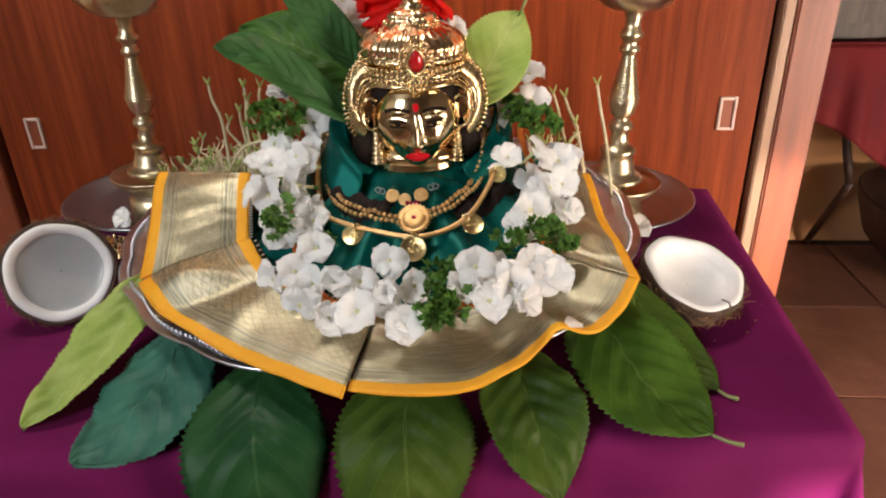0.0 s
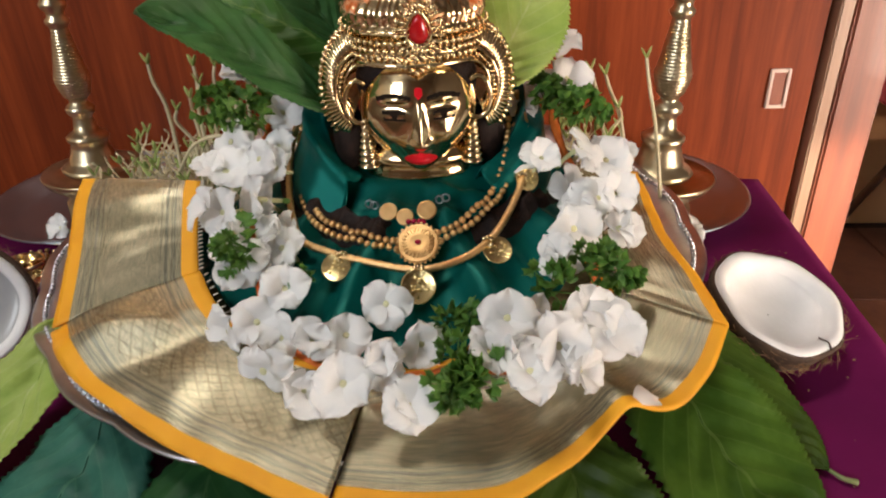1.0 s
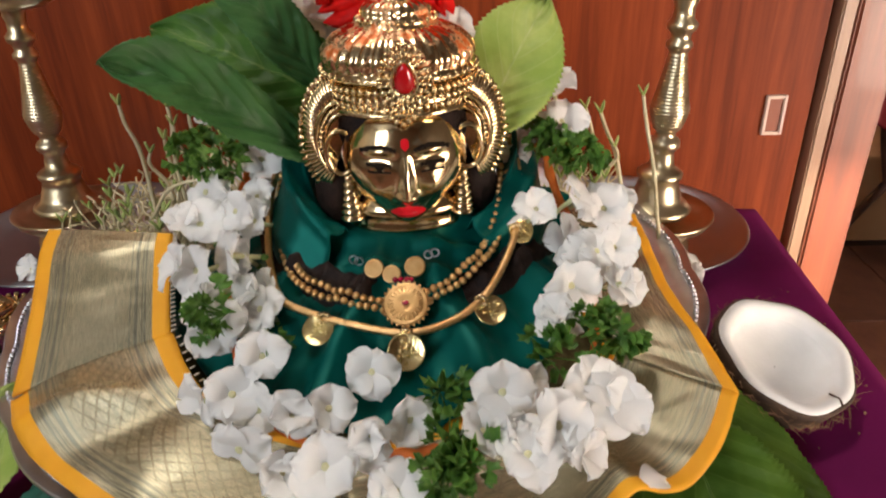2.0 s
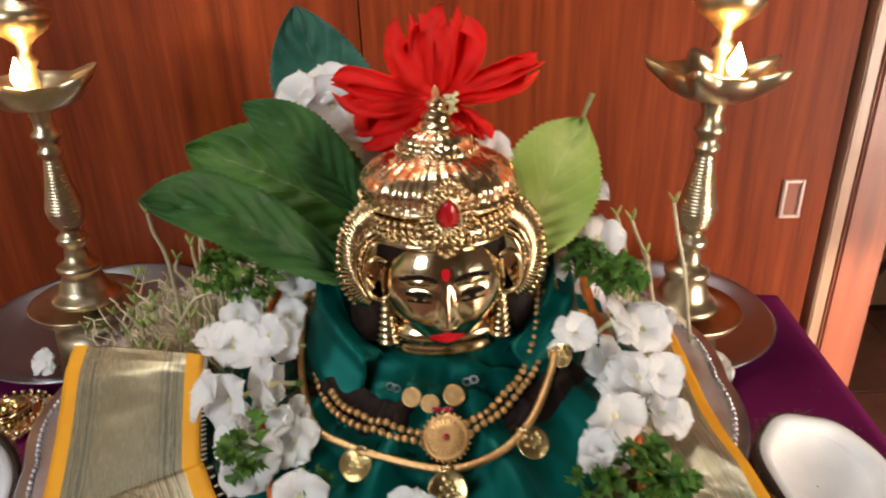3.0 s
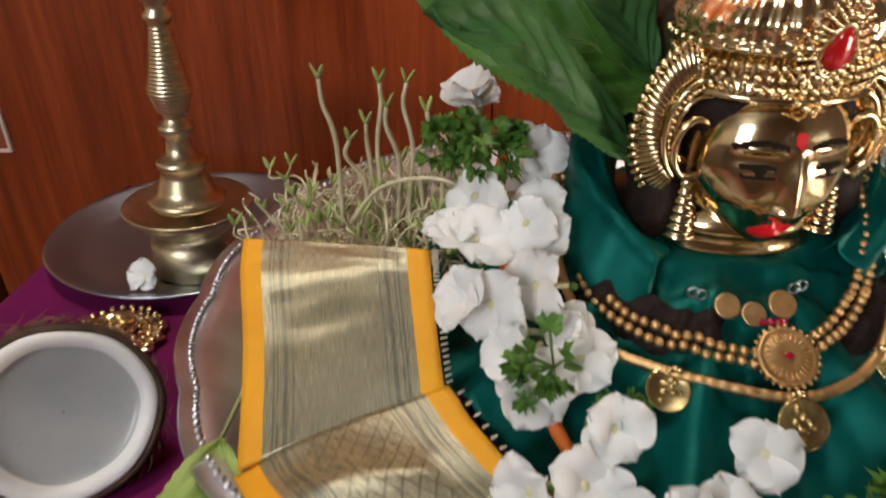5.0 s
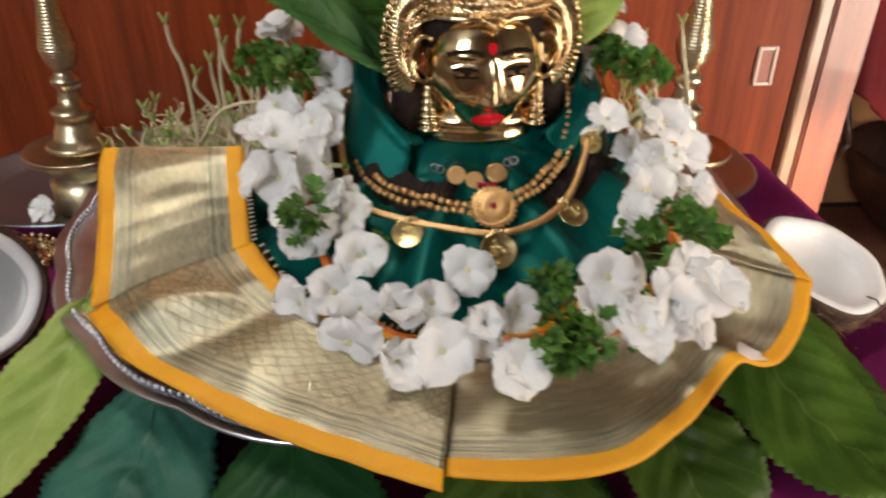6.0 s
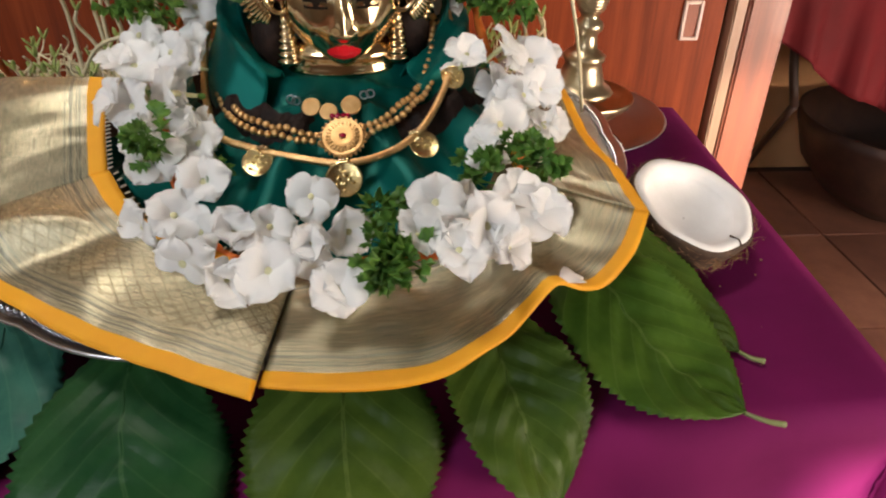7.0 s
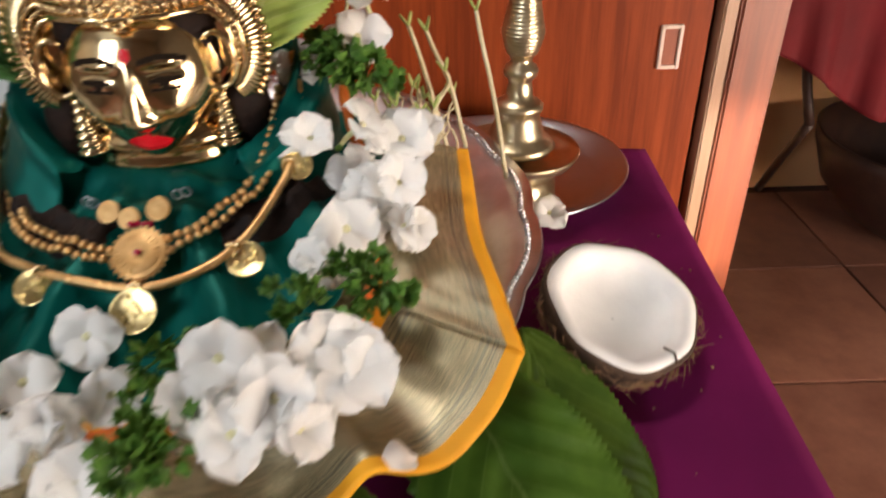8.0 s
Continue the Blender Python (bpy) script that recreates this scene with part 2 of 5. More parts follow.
def striped_brocade(name, woven):
    """Gold weave: saffron borders along both long edges, dull stripes inside them and a lattice between."""
    m = material(name, (0.55, 0.46, 0.28), 0.36)
    n = Nodes(m)
    uv = n.add("UVMap")
    sep = n.add("SeparateXYZ")
    n.link(uv.outputs[0], sep.inputs[0])
    u, v = sep.outputs[0], sep.outputs[1]
    edge = n.math("ABSOLUTE", n.math("SUBTRACT", v, 0.5))
    border = n.math("GREATER_THAN", edge, 0.385)
    line = None
    for place, half in ((0.335, 0.006), (0.315, 0.004), (0.275, 0.011), (0.235, 0.004)):
        s = n.math("LESS_THAN", n.math("ABSOLUTE", n.math("SUBTRACT", edge, place)), half)
        line = s if line is None else n.math("MAXIMUM", line, s)
    p1 = n.math("PINGPONG", n.math("ADD", n.math("MULTIPLY", u, 22.0), n.math("MULTIPLY", v, 13.0)), 0.5)
    p2 = n.math("PINGPONG", n.math("SUBTRACT", n.math("MULTIPLY", u, 22.0), n.math("MULTIPLY", v, 13.0)), 0.5)
    lattice = n.math("LESS_THAN", n.math("MINIMUM", p1, p2), 0.085)
    lattice = n.math("MULTIPLY", lattice, n.math("MULTIPLY", n.math("LESS_THAN", edge, 0.2), woven))
    obj = n.coords()
    soft = n.noise(obj, 22, 4)
    thread = n.noise(n.coords("UV", (4, 260, 1)), 3, 3)
    gold = n.ramp(soft, [(0.3, (0.37, 0.335, 0.21)), (0.7, (0.53, 0.49, 0.34))])
    gold = n.mix(n.math("MULTIPLY", thread, 0.26), gold, (0.30, 0.24, 0.13))
    gold = n.mix(n.math("MULTIPLY", line, 0.75), gold, (0.17, 0.18, 0.14))
    gold = n.mix(n.math("MULTIPLY", lattice, 0.8), gold, (0.22, 0.18, 0.10))
    saffron = n.ramp(soft, [(0.3, (0.76, 0.32, 0.006)), (0.7, (0.90, 0.43, 0.014))])
    n.color(n.mix(border, gold, saffron))
    metal = n.math("MULTIPLY", n.math("SUBTRACT", 1.0, border), 0.66)
    n.link(metal, n.out.inputs["Metallic"])
    n.link(n.math("ADD", n.math("MULTIPLY", border, 0.34), n.math("ADD", 0.17, n.math("MULTIPLY", thread, 0.2))), n.out.inputs["Roughness"])
    n.bump(n.math("ADD", thread, n.math("MULTIPLY", lattice, 1.2)), 0.35, 0.0006)
    return m


def mottled(name, a, b, rough, scale, fine=400, bump=0.3, **more):
    m = material(name, a, rough, **more)
    n = Nodes(m)
    v = n.coords()
    f = n.noise(v, scale, 5)
    n.color(n.ramp(f, [(0.3, a), (0.7, b)]))
    g = n.noise(v, fine, 3)
    n.bump(g, bump, 0.0008)
    n.rough(g, max(0.02, rough - 0.07), min(1, rough + 0.07))
    return m


def tile_material():
    m = material("stone_floor_tile", (0.2, 0.12, 0.08), 0.42)
    n = Nodes(m)
    info = n.add("ObjectInfo")
    v = n.coords()
    f = n.noise(v, 14, 6, 0.65)
    a = n.ramp(f, [(0.3, (0.085, 0.034, 0.024)), (0.7, (0.150, 0.066, 0.046))])
    b = n.ramp(f, [(0.3, (0.19, 0.075, 0.045)), (0.7, (0.32, 0.145, 0.090))])
    n.color(n.mix(info.outputs["Random"], a, b))
    n.rough(f, 0.3, 0.5)
    n.bump(n.noise(v, 160, 3), 0.15, 0.0008)
    return m


M_BROCADE = striped_brocade("gold_brocade", 0.12)
M_LATTICE = striped_brocade("gold_lattice_brocade", 1.0)
M_LINING = cloth_material("brown_lining", (0.10, 0.045, 0.02), 0.8)
M_PETAL = mottled("white_petal", (0.95, 0.95, 0.94), (0.91, 0.92, 0.91), 0.5, 70, 600, 0.2)
let_light_through(M_PETAL, 0.30)
M_PETALHEART = mottled("petal_heart", (0.62, 0.60, 0.30), (0.72, 0.70, 0.46), 0.55, 200)
M_TUBE = mottled("flower_tube", (0.50, 0.54, 0.26), (0.62, 0.62, 0.40), 0.5, 120)
M_HIBISCUS = mottled("red_hibiscus_petal", (0.88, 0.006, 0.005), (0.97, 0.014, 0.008), 0.7, 60, 500, 0.3)
let_light_through(M_HIBISCUS, 0.42)
M_LEAF_DARK = leaf_material("deep_green_leaf", (0.010, 0.055, 0.018), (0.026, 0.095, 0.028), (0.065, 0.15, 0.055), 0.40)
M_LEAF_POT = leaf_material("pot_green_leaf", (0.034, 0.11, 0.034), (0.080, 0.20, 0.060), (0.12, 0.22, 0.09), 0.36)
M_LEAF_BLUE = leaf_material("bluish_leaf", (0.030, 0.13, 0.095), (0.085, 0.24, 0.17), (0.13, 0.29, 0.18), 0.40)
M_LEAF_LIME = leaf_material("lime_leaf", (0.30, 0.43, 0.09), (0.50, 0.60, 0.19), (0.60, 0.64, 0.36), 0.40)
M_LEAF_SIDE = leaf_material("side_leaf", (0.035, 0.085, 0.010), (0.085, 0.160, 0.020), (0.16, 0.22, 0.060), 0.42)
M_LEAF_MID = leaf_material("mid_green_leaf", (0.034, 0.072, 0.010), (0.085, 0.14, 0.018), (0.15, 0.20, 0.052), 0.44)
M_SPRIG = mottled("herb_green", (0.045, 0.14, 0.020), (0.17, 0.34, 0.060), 0.5, 120, 700, 0.3)
let_light_through(M_SPRIG, 0.25)
M_SPROUT = mottled("pale_sprout_stem", (0.54, 0.46, 0.26), (0.70, 0.64, 0.44), 0.5, 90)
M_SPROUTLEAF = mottled("sprout_leaf", (0.20, 0.30, 0.06), (0.40, 0.46, 0.16), 0.5, 160)
M_SOIL = mottled("sprouting_seed_bed", (0.10, 0.075, 0.03), (0.28, 0.24, 0.11), 0.9, 160, 500, 0.9)
M_ORANGE = mottled("orange_ribbon", (0.62, 0.12, 0.012), (0.78, 0.20, 0.03), 0.6, 140)
M_STALK = mottled("leaf_stalk", (0.14, 0.18, 0.05), (0.26, 0.28, 0.12), 0.5, 80)
M_FLESH = mottled("coconut_flesh", (0.72, 0.71, 0.69), (0.80, 0.79, 0.77), 0.5, 40, 300, 0.35, Subsurface_Weight=0.2, Subsurface_Radius=(0.006, 0.006, 0.005))
# coconut flesh again, with the shade of the left hollow in its grey
M_FLESH_SHADE = mottled("shaded_coconut_hollow", (0.34, 0.35, 0.35), (0.42, 0.42, 0.41), 0.3, 30, 200, 0.15, Subsurface_Weight=0.15, Subsurface_Radius=(0.006, 0.006, 0.005))
M_SHELL = mottled("coconut_shell", (0.030, 0.014, 0.007), (0.085, 0.045, 0.022), 0.8, 70, 500, 0.8)
M_FIBRE = mottled("coconut_fibre", (0.13, 0.065, 0.03), (0.30, 0.17, 0.085), 0.85, 120)
M_HAIR = mottled("dark_brown_hair", (0.009, 0.005, 0.004), (0.022, 0.011, 0.008), 0.65, 160, 700, 0.8, Specular_IOR_Level=0.2)
M_LIPS = mottled("red_enamel", (0.50, 0.006, 0.016), (0.62, 0.012, 0.02), 0.25, 90)


def dusted_gold():
    """Crown gold rubbed with vermilion powder in worn patches."""
    m = material("vermilion_dusted_gold", (0.84, 0.67, 0.40), 0.2, 1.0)
    n = Nodes(m)
    v = n.coords()
    big, fine = n.noise(v, 55, 5, 0.65), n.noise(v, 420, 3)
    patch = n.add("MapRange")
    patch.inputs[1].default_value, patch.inputs[2].default_value = 0.50, 0.62
    n.link(n.math("ADD", big, n.math("MULTIPLY", n.math("SUBTRACT", fine, 0.5), 0.25)), patch.inputs[0])
    mask_ = patch.outputs[0]
    n.color(n.mix(mask_, (0.80, 0.63, 0.37), (0.66, 0.15, 0.025)))
    n.link(n.math("SUBTRACT", 1.0, n.math("MULTIPLY", mask_, 0.75)), n.out.inputs["Metallic"])
    n.link(n.math("ADD", 0.17, n.math("MULTIPLY", mask_, 0.35)), n.out.inputs["Roughness"])
    n.bump(fine, 0.15, 0.0005)
    return m


M_DUSTED = dusted_gold()
M_GEM = material("red_glass_gem", (0.45, 0.008, 0.012), 0.06, Coat_Weight=1.0)
M_RUBY = material("ruby_bead", (0.30, 0.004, 0.03), 0.15, Coat_Weight=0.7)
M_LINE = material("dark_enamel_line", (0.016, 0.010, 0.006), 0.8, Specular_IOR_Level=0.1)
M_FOIL = metal_material("gold_foil_coin", (0.95, 0.76, 0.36), (0.14, 0.3), 500, 0.5)
M_SEAM = material("pale_stitching", (0.68, 0.62, 0.5), 0.7)
M_WICK = material("soot_wick", (0.03, 0.025, 0.02), 0.9)
M_OIL = material("lamp_oil", (0.18, 0.09, 0.015), 0.04, Coat_Weight=1.0)
M_IRON = mottled("dark_iron", (0.022, 0.009, 0.006), (0.050, 0.022, 0.013), 0.5, 30, 260, 0.4)
M_TILE = tile_material()
M_GROUT = mottled("tile_grout", (0.045, 0.028, 0.02), (0.08, 0.05, 0.035), 0.9, 60)
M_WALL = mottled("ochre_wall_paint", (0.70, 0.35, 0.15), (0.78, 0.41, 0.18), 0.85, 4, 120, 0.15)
# unseen walls and ceiling: colours darkened to cut the light they bounce
M_ROOM = mottled("darkened_room_paint", (0.22, 0.18, 0.14), (0.27, 0.22, 0.17), 0.85, 4, 120, 0.15)
M_CEIL = mottled("ceiling_paint", (0.36, 0.34, 0.31), (0.42, 0.40, 0.36), 0.9, 3, 90, 0.1)
M_FLAME = bpy.data.materials.new("flame")
M_FLAME.use_nodes = True
fl = M_FLAME.node_tree
em = fl.nodes.new("ShaderNodeEmission")
em.inputs[0].default_value, em.inputs[1].default_value = (1.0, 0.50, 0.17, 1), 210
fl.links.new(em.outputs[0], fl.nodes["Material Output"].inputs[0])
M_LAMPGLOW = bpy.data.materials.new("lamp_diffuser")
M_LAMPGLOW.use_nodes = True
fl = M_LAMPGLOW.node_tree
em = fl.nodes.new("ShaderNodeEmission")
em.inputs[0].default_value, em.inputs[1].default_value = (1.0, 0.94, 0.86, 1), 1.3
fl.links.new(em.outputs[0], fl.nodes["Material Output"].inputs[0])


# ---- room ----
def setting(name, bm, mat, smooth=False):
    return tagged(part(name, bm, mat, None, "", smooth), kind="structure")


WX, EX, SY, NY = -2.4, 1.8, -1.9, 1.74
bm = bmesh.new()
box(bm, (WX, SY, FLOOR - 0.1), (EX, NY, FLOOR - 0.006))
floor = setting("floor", bm, M_GROUT)
bm = bmesh.new()
box(bm, (WX, SY, CEIL), (EX, NY, CEIL + 0.1))
setting("ceiling", bm, M_CEIL)
bm = bmesh.new()
box(bm, (WX, NY, FLOOR - 0.1), (EX, NY + 0.12, CEIL + 0.1))
setting("wall_north", bm, M_WALL)
# west and east walls are unseen, added to close the room to light
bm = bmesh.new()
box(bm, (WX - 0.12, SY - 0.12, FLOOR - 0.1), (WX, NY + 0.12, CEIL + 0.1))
setting("unseen_wall_west", bm, M_ROOM)
# the gap in this wall is made up, to hold the right fill light
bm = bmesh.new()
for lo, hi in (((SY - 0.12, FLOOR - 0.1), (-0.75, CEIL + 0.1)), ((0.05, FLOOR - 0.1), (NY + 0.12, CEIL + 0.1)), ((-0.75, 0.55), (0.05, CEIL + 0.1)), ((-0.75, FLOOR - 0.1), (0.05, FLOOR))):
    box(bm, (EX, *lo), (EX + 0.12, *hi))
setting("unseen_wall_east", bm, M_ROOM)
# unseen south wall, added: a wide window and three slits that aim the sun
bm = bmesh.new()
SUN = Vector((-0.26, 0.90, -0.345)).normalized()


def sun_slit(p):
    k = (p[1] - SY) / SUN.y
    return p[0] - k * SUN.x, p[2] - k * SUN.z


# each slit is placed back along the sun from the patch it should light
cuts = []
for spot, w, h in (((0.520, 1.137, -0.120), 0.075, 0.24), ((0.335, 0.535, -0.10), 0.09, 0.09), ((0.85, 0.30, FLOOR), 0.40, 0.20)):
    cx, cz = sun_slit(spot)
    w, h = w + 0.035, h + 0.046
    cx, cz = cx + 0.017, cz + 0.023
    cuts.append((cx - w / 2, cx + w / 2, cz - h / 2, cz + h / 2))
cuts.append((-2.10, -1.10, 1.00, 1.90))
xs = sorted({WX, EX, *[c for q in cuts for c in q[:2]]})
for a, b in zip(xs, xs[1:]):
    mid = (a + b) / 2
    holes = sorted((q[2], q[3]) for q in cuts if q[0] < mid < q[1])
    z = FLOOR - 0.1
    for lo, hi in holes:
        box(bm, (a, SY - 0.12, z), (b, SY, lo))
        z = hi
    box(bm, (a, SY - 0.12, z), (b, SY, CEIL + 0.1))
setting("unseen_wall_south", bm, M_ROOM)
sun_ob = new("sun", sun)
sun_ob.matrix_world = look((0, 0, 0), SUN)

bm = bmesh.new()
lathe(bm, [(0.0001, CEIL - 0.05), (0.15, CEIL - 0.05), (0.17, CEIL - 0.03), (0.17, CEIL)], 32, m=Matrix.Translation((-0.34, 0.80, 0)))
lampshade = thing("ceiling_light", "round white ceiling light, switched on", "ceiling light")
part("diffuser", bm, M_LAMPGLOW, lampshade)


# ---- wardrobe ----
def wardrobe():
    w = thing("wardrobe", "reddish brown wood-grain wardrobe with recessed handles", "wardrobe", place=(0, 0, FLOOR))
    F = FLOOR
    top = 2.0 - F
    bm = bmesh.new()
    box(bm, (-0.84, 1.165, 0.0), (0.549, 1.72, top))
    part("body", bm, M_DARKGAP, w, "dark inner carcass", False)
    hz = 0.078 - F
    doors = ((-0.716, -0.10, -0.66), (-0.098, 0.464, 0.4215))
    for x0, x1, hx in doors:
        bm = bmesh.new()
        hw, hh = 0.0125, 0.025
        zs = hz if hx > 0 else hz - 0.022
        box(bm, (x0, 1.137, 0.06), (x1, 1.163, top - 0.02))
        door = part("door", bm, M_WOOD, w, "", False)
        bm = bmesh.new()
        t = 0.004
        for lo, hi in (((hx - hw, 1.1325, zs - hh), (hx - hw + t, 1.138, zs + hh)), ((hx + hw - t, 1.1325, zs - hh), (hx + hw, 1.138, zs + hh)),
                       ((hx - hw + t, 1.1325, zs + hh - t), (hx + hw - t, 1.138, zs + hh)), ((hx - hw + t, 1.1325, zs - hh), (hx + hw - t, 1.138, zs - hh + t))):
            box(bm, lo, hi, 0.0008)
        box(bm, (hx - hw + t, 1.1355, zs - hh + t), (hx + hw - t, 1.1375, zs + hh - t), mat=1)
        part("recessed_handle", bm, [M_HANDLE, M_FRAME], door, "pale rectangular recessed handle", False)
    bm = bmesh.new()
    box(bm, (0.494, 1.130, 0), (0.549, 1.163, top), 0.003)
    part("frame_post", bm, M_FRAME, w, "glossy lighter wood post", False)
    bm = bmesh.new()
    box(bm, (0.4765, 1.134, 0), (0.493, 1.163, top), 0.002)
    part("edge_band", bm, M_EDGE, w, "pale edge strip", False)
    bm = bmesh.new()
    box(bm, (-0.84, 1.134, 0), (-0.735, 1.163, top), 0.002)
    part("frame_post", bm, M_FRAME, w, "", False)
    bm = bmesh.new()
    box(bm, (-0.735, 1.139, 0), (0.4765, 1.163, 0.058))
    part("plinth", bm, M_DARKGAP, w, "", False)


wardrobe()


# ---- table with its cloth ----
FL, FR, BR, BL = Vector((-0.53, 0.464)), Vector((0.352, 0.522)), Vector((0.376, 1.034)), Vector((-0.515, 1.115))


def on_table(u, v):
    return lerp(lerp(FL, FR, u), lerp(BL, BR, u), v)


def table():
    t = thing("low_table", "low wooden table hidden under a purple cloth", "table", place=(0, 0, FLOOR))
    bm = bmesh.new()
    lo = [bm.verts.new((*on_table(u, v), -FLOOR - 0.030)) for u, v in ((0.01, 0.015), (0.99, 0.015), (0.99, 0.985), (0.01, 0.985))]
    hi = [bm.verts.new((*on_table(u, v), -FLOOR - 0.004)) for u, v in ((0.01, 0.015), (0.99, 0.015), (0.99, 0.985), (0.01, 0.985))]
    bm.faces.new(hi)
    bm.faces.new(list(reversed(lo)))
    for i in range(4):
        bm.faces.new((lo[i], lo[(i + 1) % 4], hi[(i + 1) % 4], hi[i]))
    part("tabletop", bm, M_FRAME, t, "", False)
    for u, v in ((0.06, 0.1), (0.94, 0.1), (0.94, 0.9), (0.06, 0.9)):
        p = on_table(u, v)
        bm = bmesh.new()
        box(bm, (p.x - 0.02, p.y - 0.02, 0), (p.x + 0.02, p.y + 0.02, -FLOOR - 0.03), 0.003)
        part("leg", bm, M_FRAME, t, "", False)


table()


def tablecloth():
    rows = []
    drop_f, drop_s = 0.30, 0.26
    W, D = 0.94, 0.48
    vs = [-drop_f + drop_f * k / 12 for k in range(12)] + [D * k / 44 for k in range(45)] + [D + drop_s * k / 6 for k in range(1, 7)]
    us = [-drop_s + drop_s * k / 8 for k in range(8)] + [W * k / 80 for k in range(81)] + [W + drop_s * k / 10 for k in range(1, 11)]
    for v in vs:
        row = []
        for u in us:
            eu = max(0, -u) + max(0, u - W)
            ev = max(0, -v) + max(0, v - D)
            p = on_table(min(max(u / W, 0), 1), min(max(v / D, 0), 1))
            e = math.hypot(eu, ev)
            z = -e
            out = 0.004 * min(1, e / 0.03) + 0.012 * e / 0.3 + (0.010 * math.sin(u * 26 + v * 5) + 0.006 * math.sin(u * 57 + 1) + 0.008 * math.sin(v * 31)) * min(1, e / 0.12)
            su = -1 if u < 0 else (1 if u > W else 0)
            sv = -1 if v < 0 else (1 if v > D else 0)
            x, y = p.x + su * out, p.y + sv * out
            if e == 0:
                near = min(u, W - u, v, D - v)
                wr = noise.noise((x * 7, y * 9, 0.3)) * 0.0018 + noise.noise((x * 24, y * 30, 1.7)) * 0.0007
                z = max(-0.0005, wr) * min(1, near / 0.03) + 0.001 * min(1, near / 0.012) - 0.0015 * max(0, 1 - near / 0.006)
            row.append((x, y, z - 0.0005))
        rows.append(row)
    bm = bmesh.new()
    sheet(bm, rows)
    ob = part("tablecloth", bm, M_PURPLE)
    tagged(ob, "deep magenta purple cotton tablecloth draped over low table", "tablecloth")


tablecloth()


# ---- plates and brass oil lamps ----
def steel_plate(c, wide):
    p = thing("steel_plate", "round stainless steel plate with raised rim under a brass lamp", "plate", "steel plates", (*c, 0.0022))
    bm = bmesh.new()
    lathe(bm, [(0.0005, 0.0012), (0.082, 0.0012), (0.092, 0.003), (0.103, 0.0125), (0.110, 0.0155), (0.1125, 0.0165), (0.1135, 0.0155), (0.112, 0.0135), (0.105, 0.0105), (0.094, 0.0012), (0.083, 0.0), (0.0005, 0.0)], 72)
    for v in bm.verts:
        v.co.x *= wide
        v.co.y *= wide
    part("dish", bm, M_STEEL, p)


LAMPS = [(-0.371, 0.930), (0.217, 0.897)]
PLATES = [(-0.390, 0.980, 1.14), (0.216, 0.974, 1.07)]
for x, y, wide in PLATES:
    steel_plate((x, y), wide)

# profile of the turned stem, from foot to bowl
STEM = [(0.009, 0.060), (0.030, 0.062), (0.033, 0.066), (0.030, 0.070), (0.024, 0.073), (0.0225, 0.078), (0.019, 0.088), (0.0175, 0.094), (0.020, 0.097), (0.0205, 0.101), (0.017, 0.104), (0.0115, 0.107),
        (0.0105, 0.114), (0.0095, 0.119), (0.0098, 0.122), (0.0135, 0.126), (0.014, 0.130), (0.0125, 0.133), (0.0088, 0.136), (0.0085, 0.139), (0.0105, 0.1425)]
UPPER = [(0.0075, 0.209), (0.0085, 0.212), (0.0108, 0.215), (0.0108, 0.218), (0.0080, 0.221), (0.0084, 0.226), (0.0122, 0.230), (0.0125, 0.234), (0.0090, 0.238), (0.0082, 0.246), (0.0100, 0.252), (0.0095, 0.256), (0.013, 0.260)]


def bulb_radius(z):
    k = (z - 0.1425) / (0.209 - 0.1425)
    return lerp(0.0105, 0.0170, min(1, k / 0.28) ** 0.6) if k < 0.28 else lerp(0.0170, 0.0075, ((k - 0.28) / 0.72) ** 0.85)


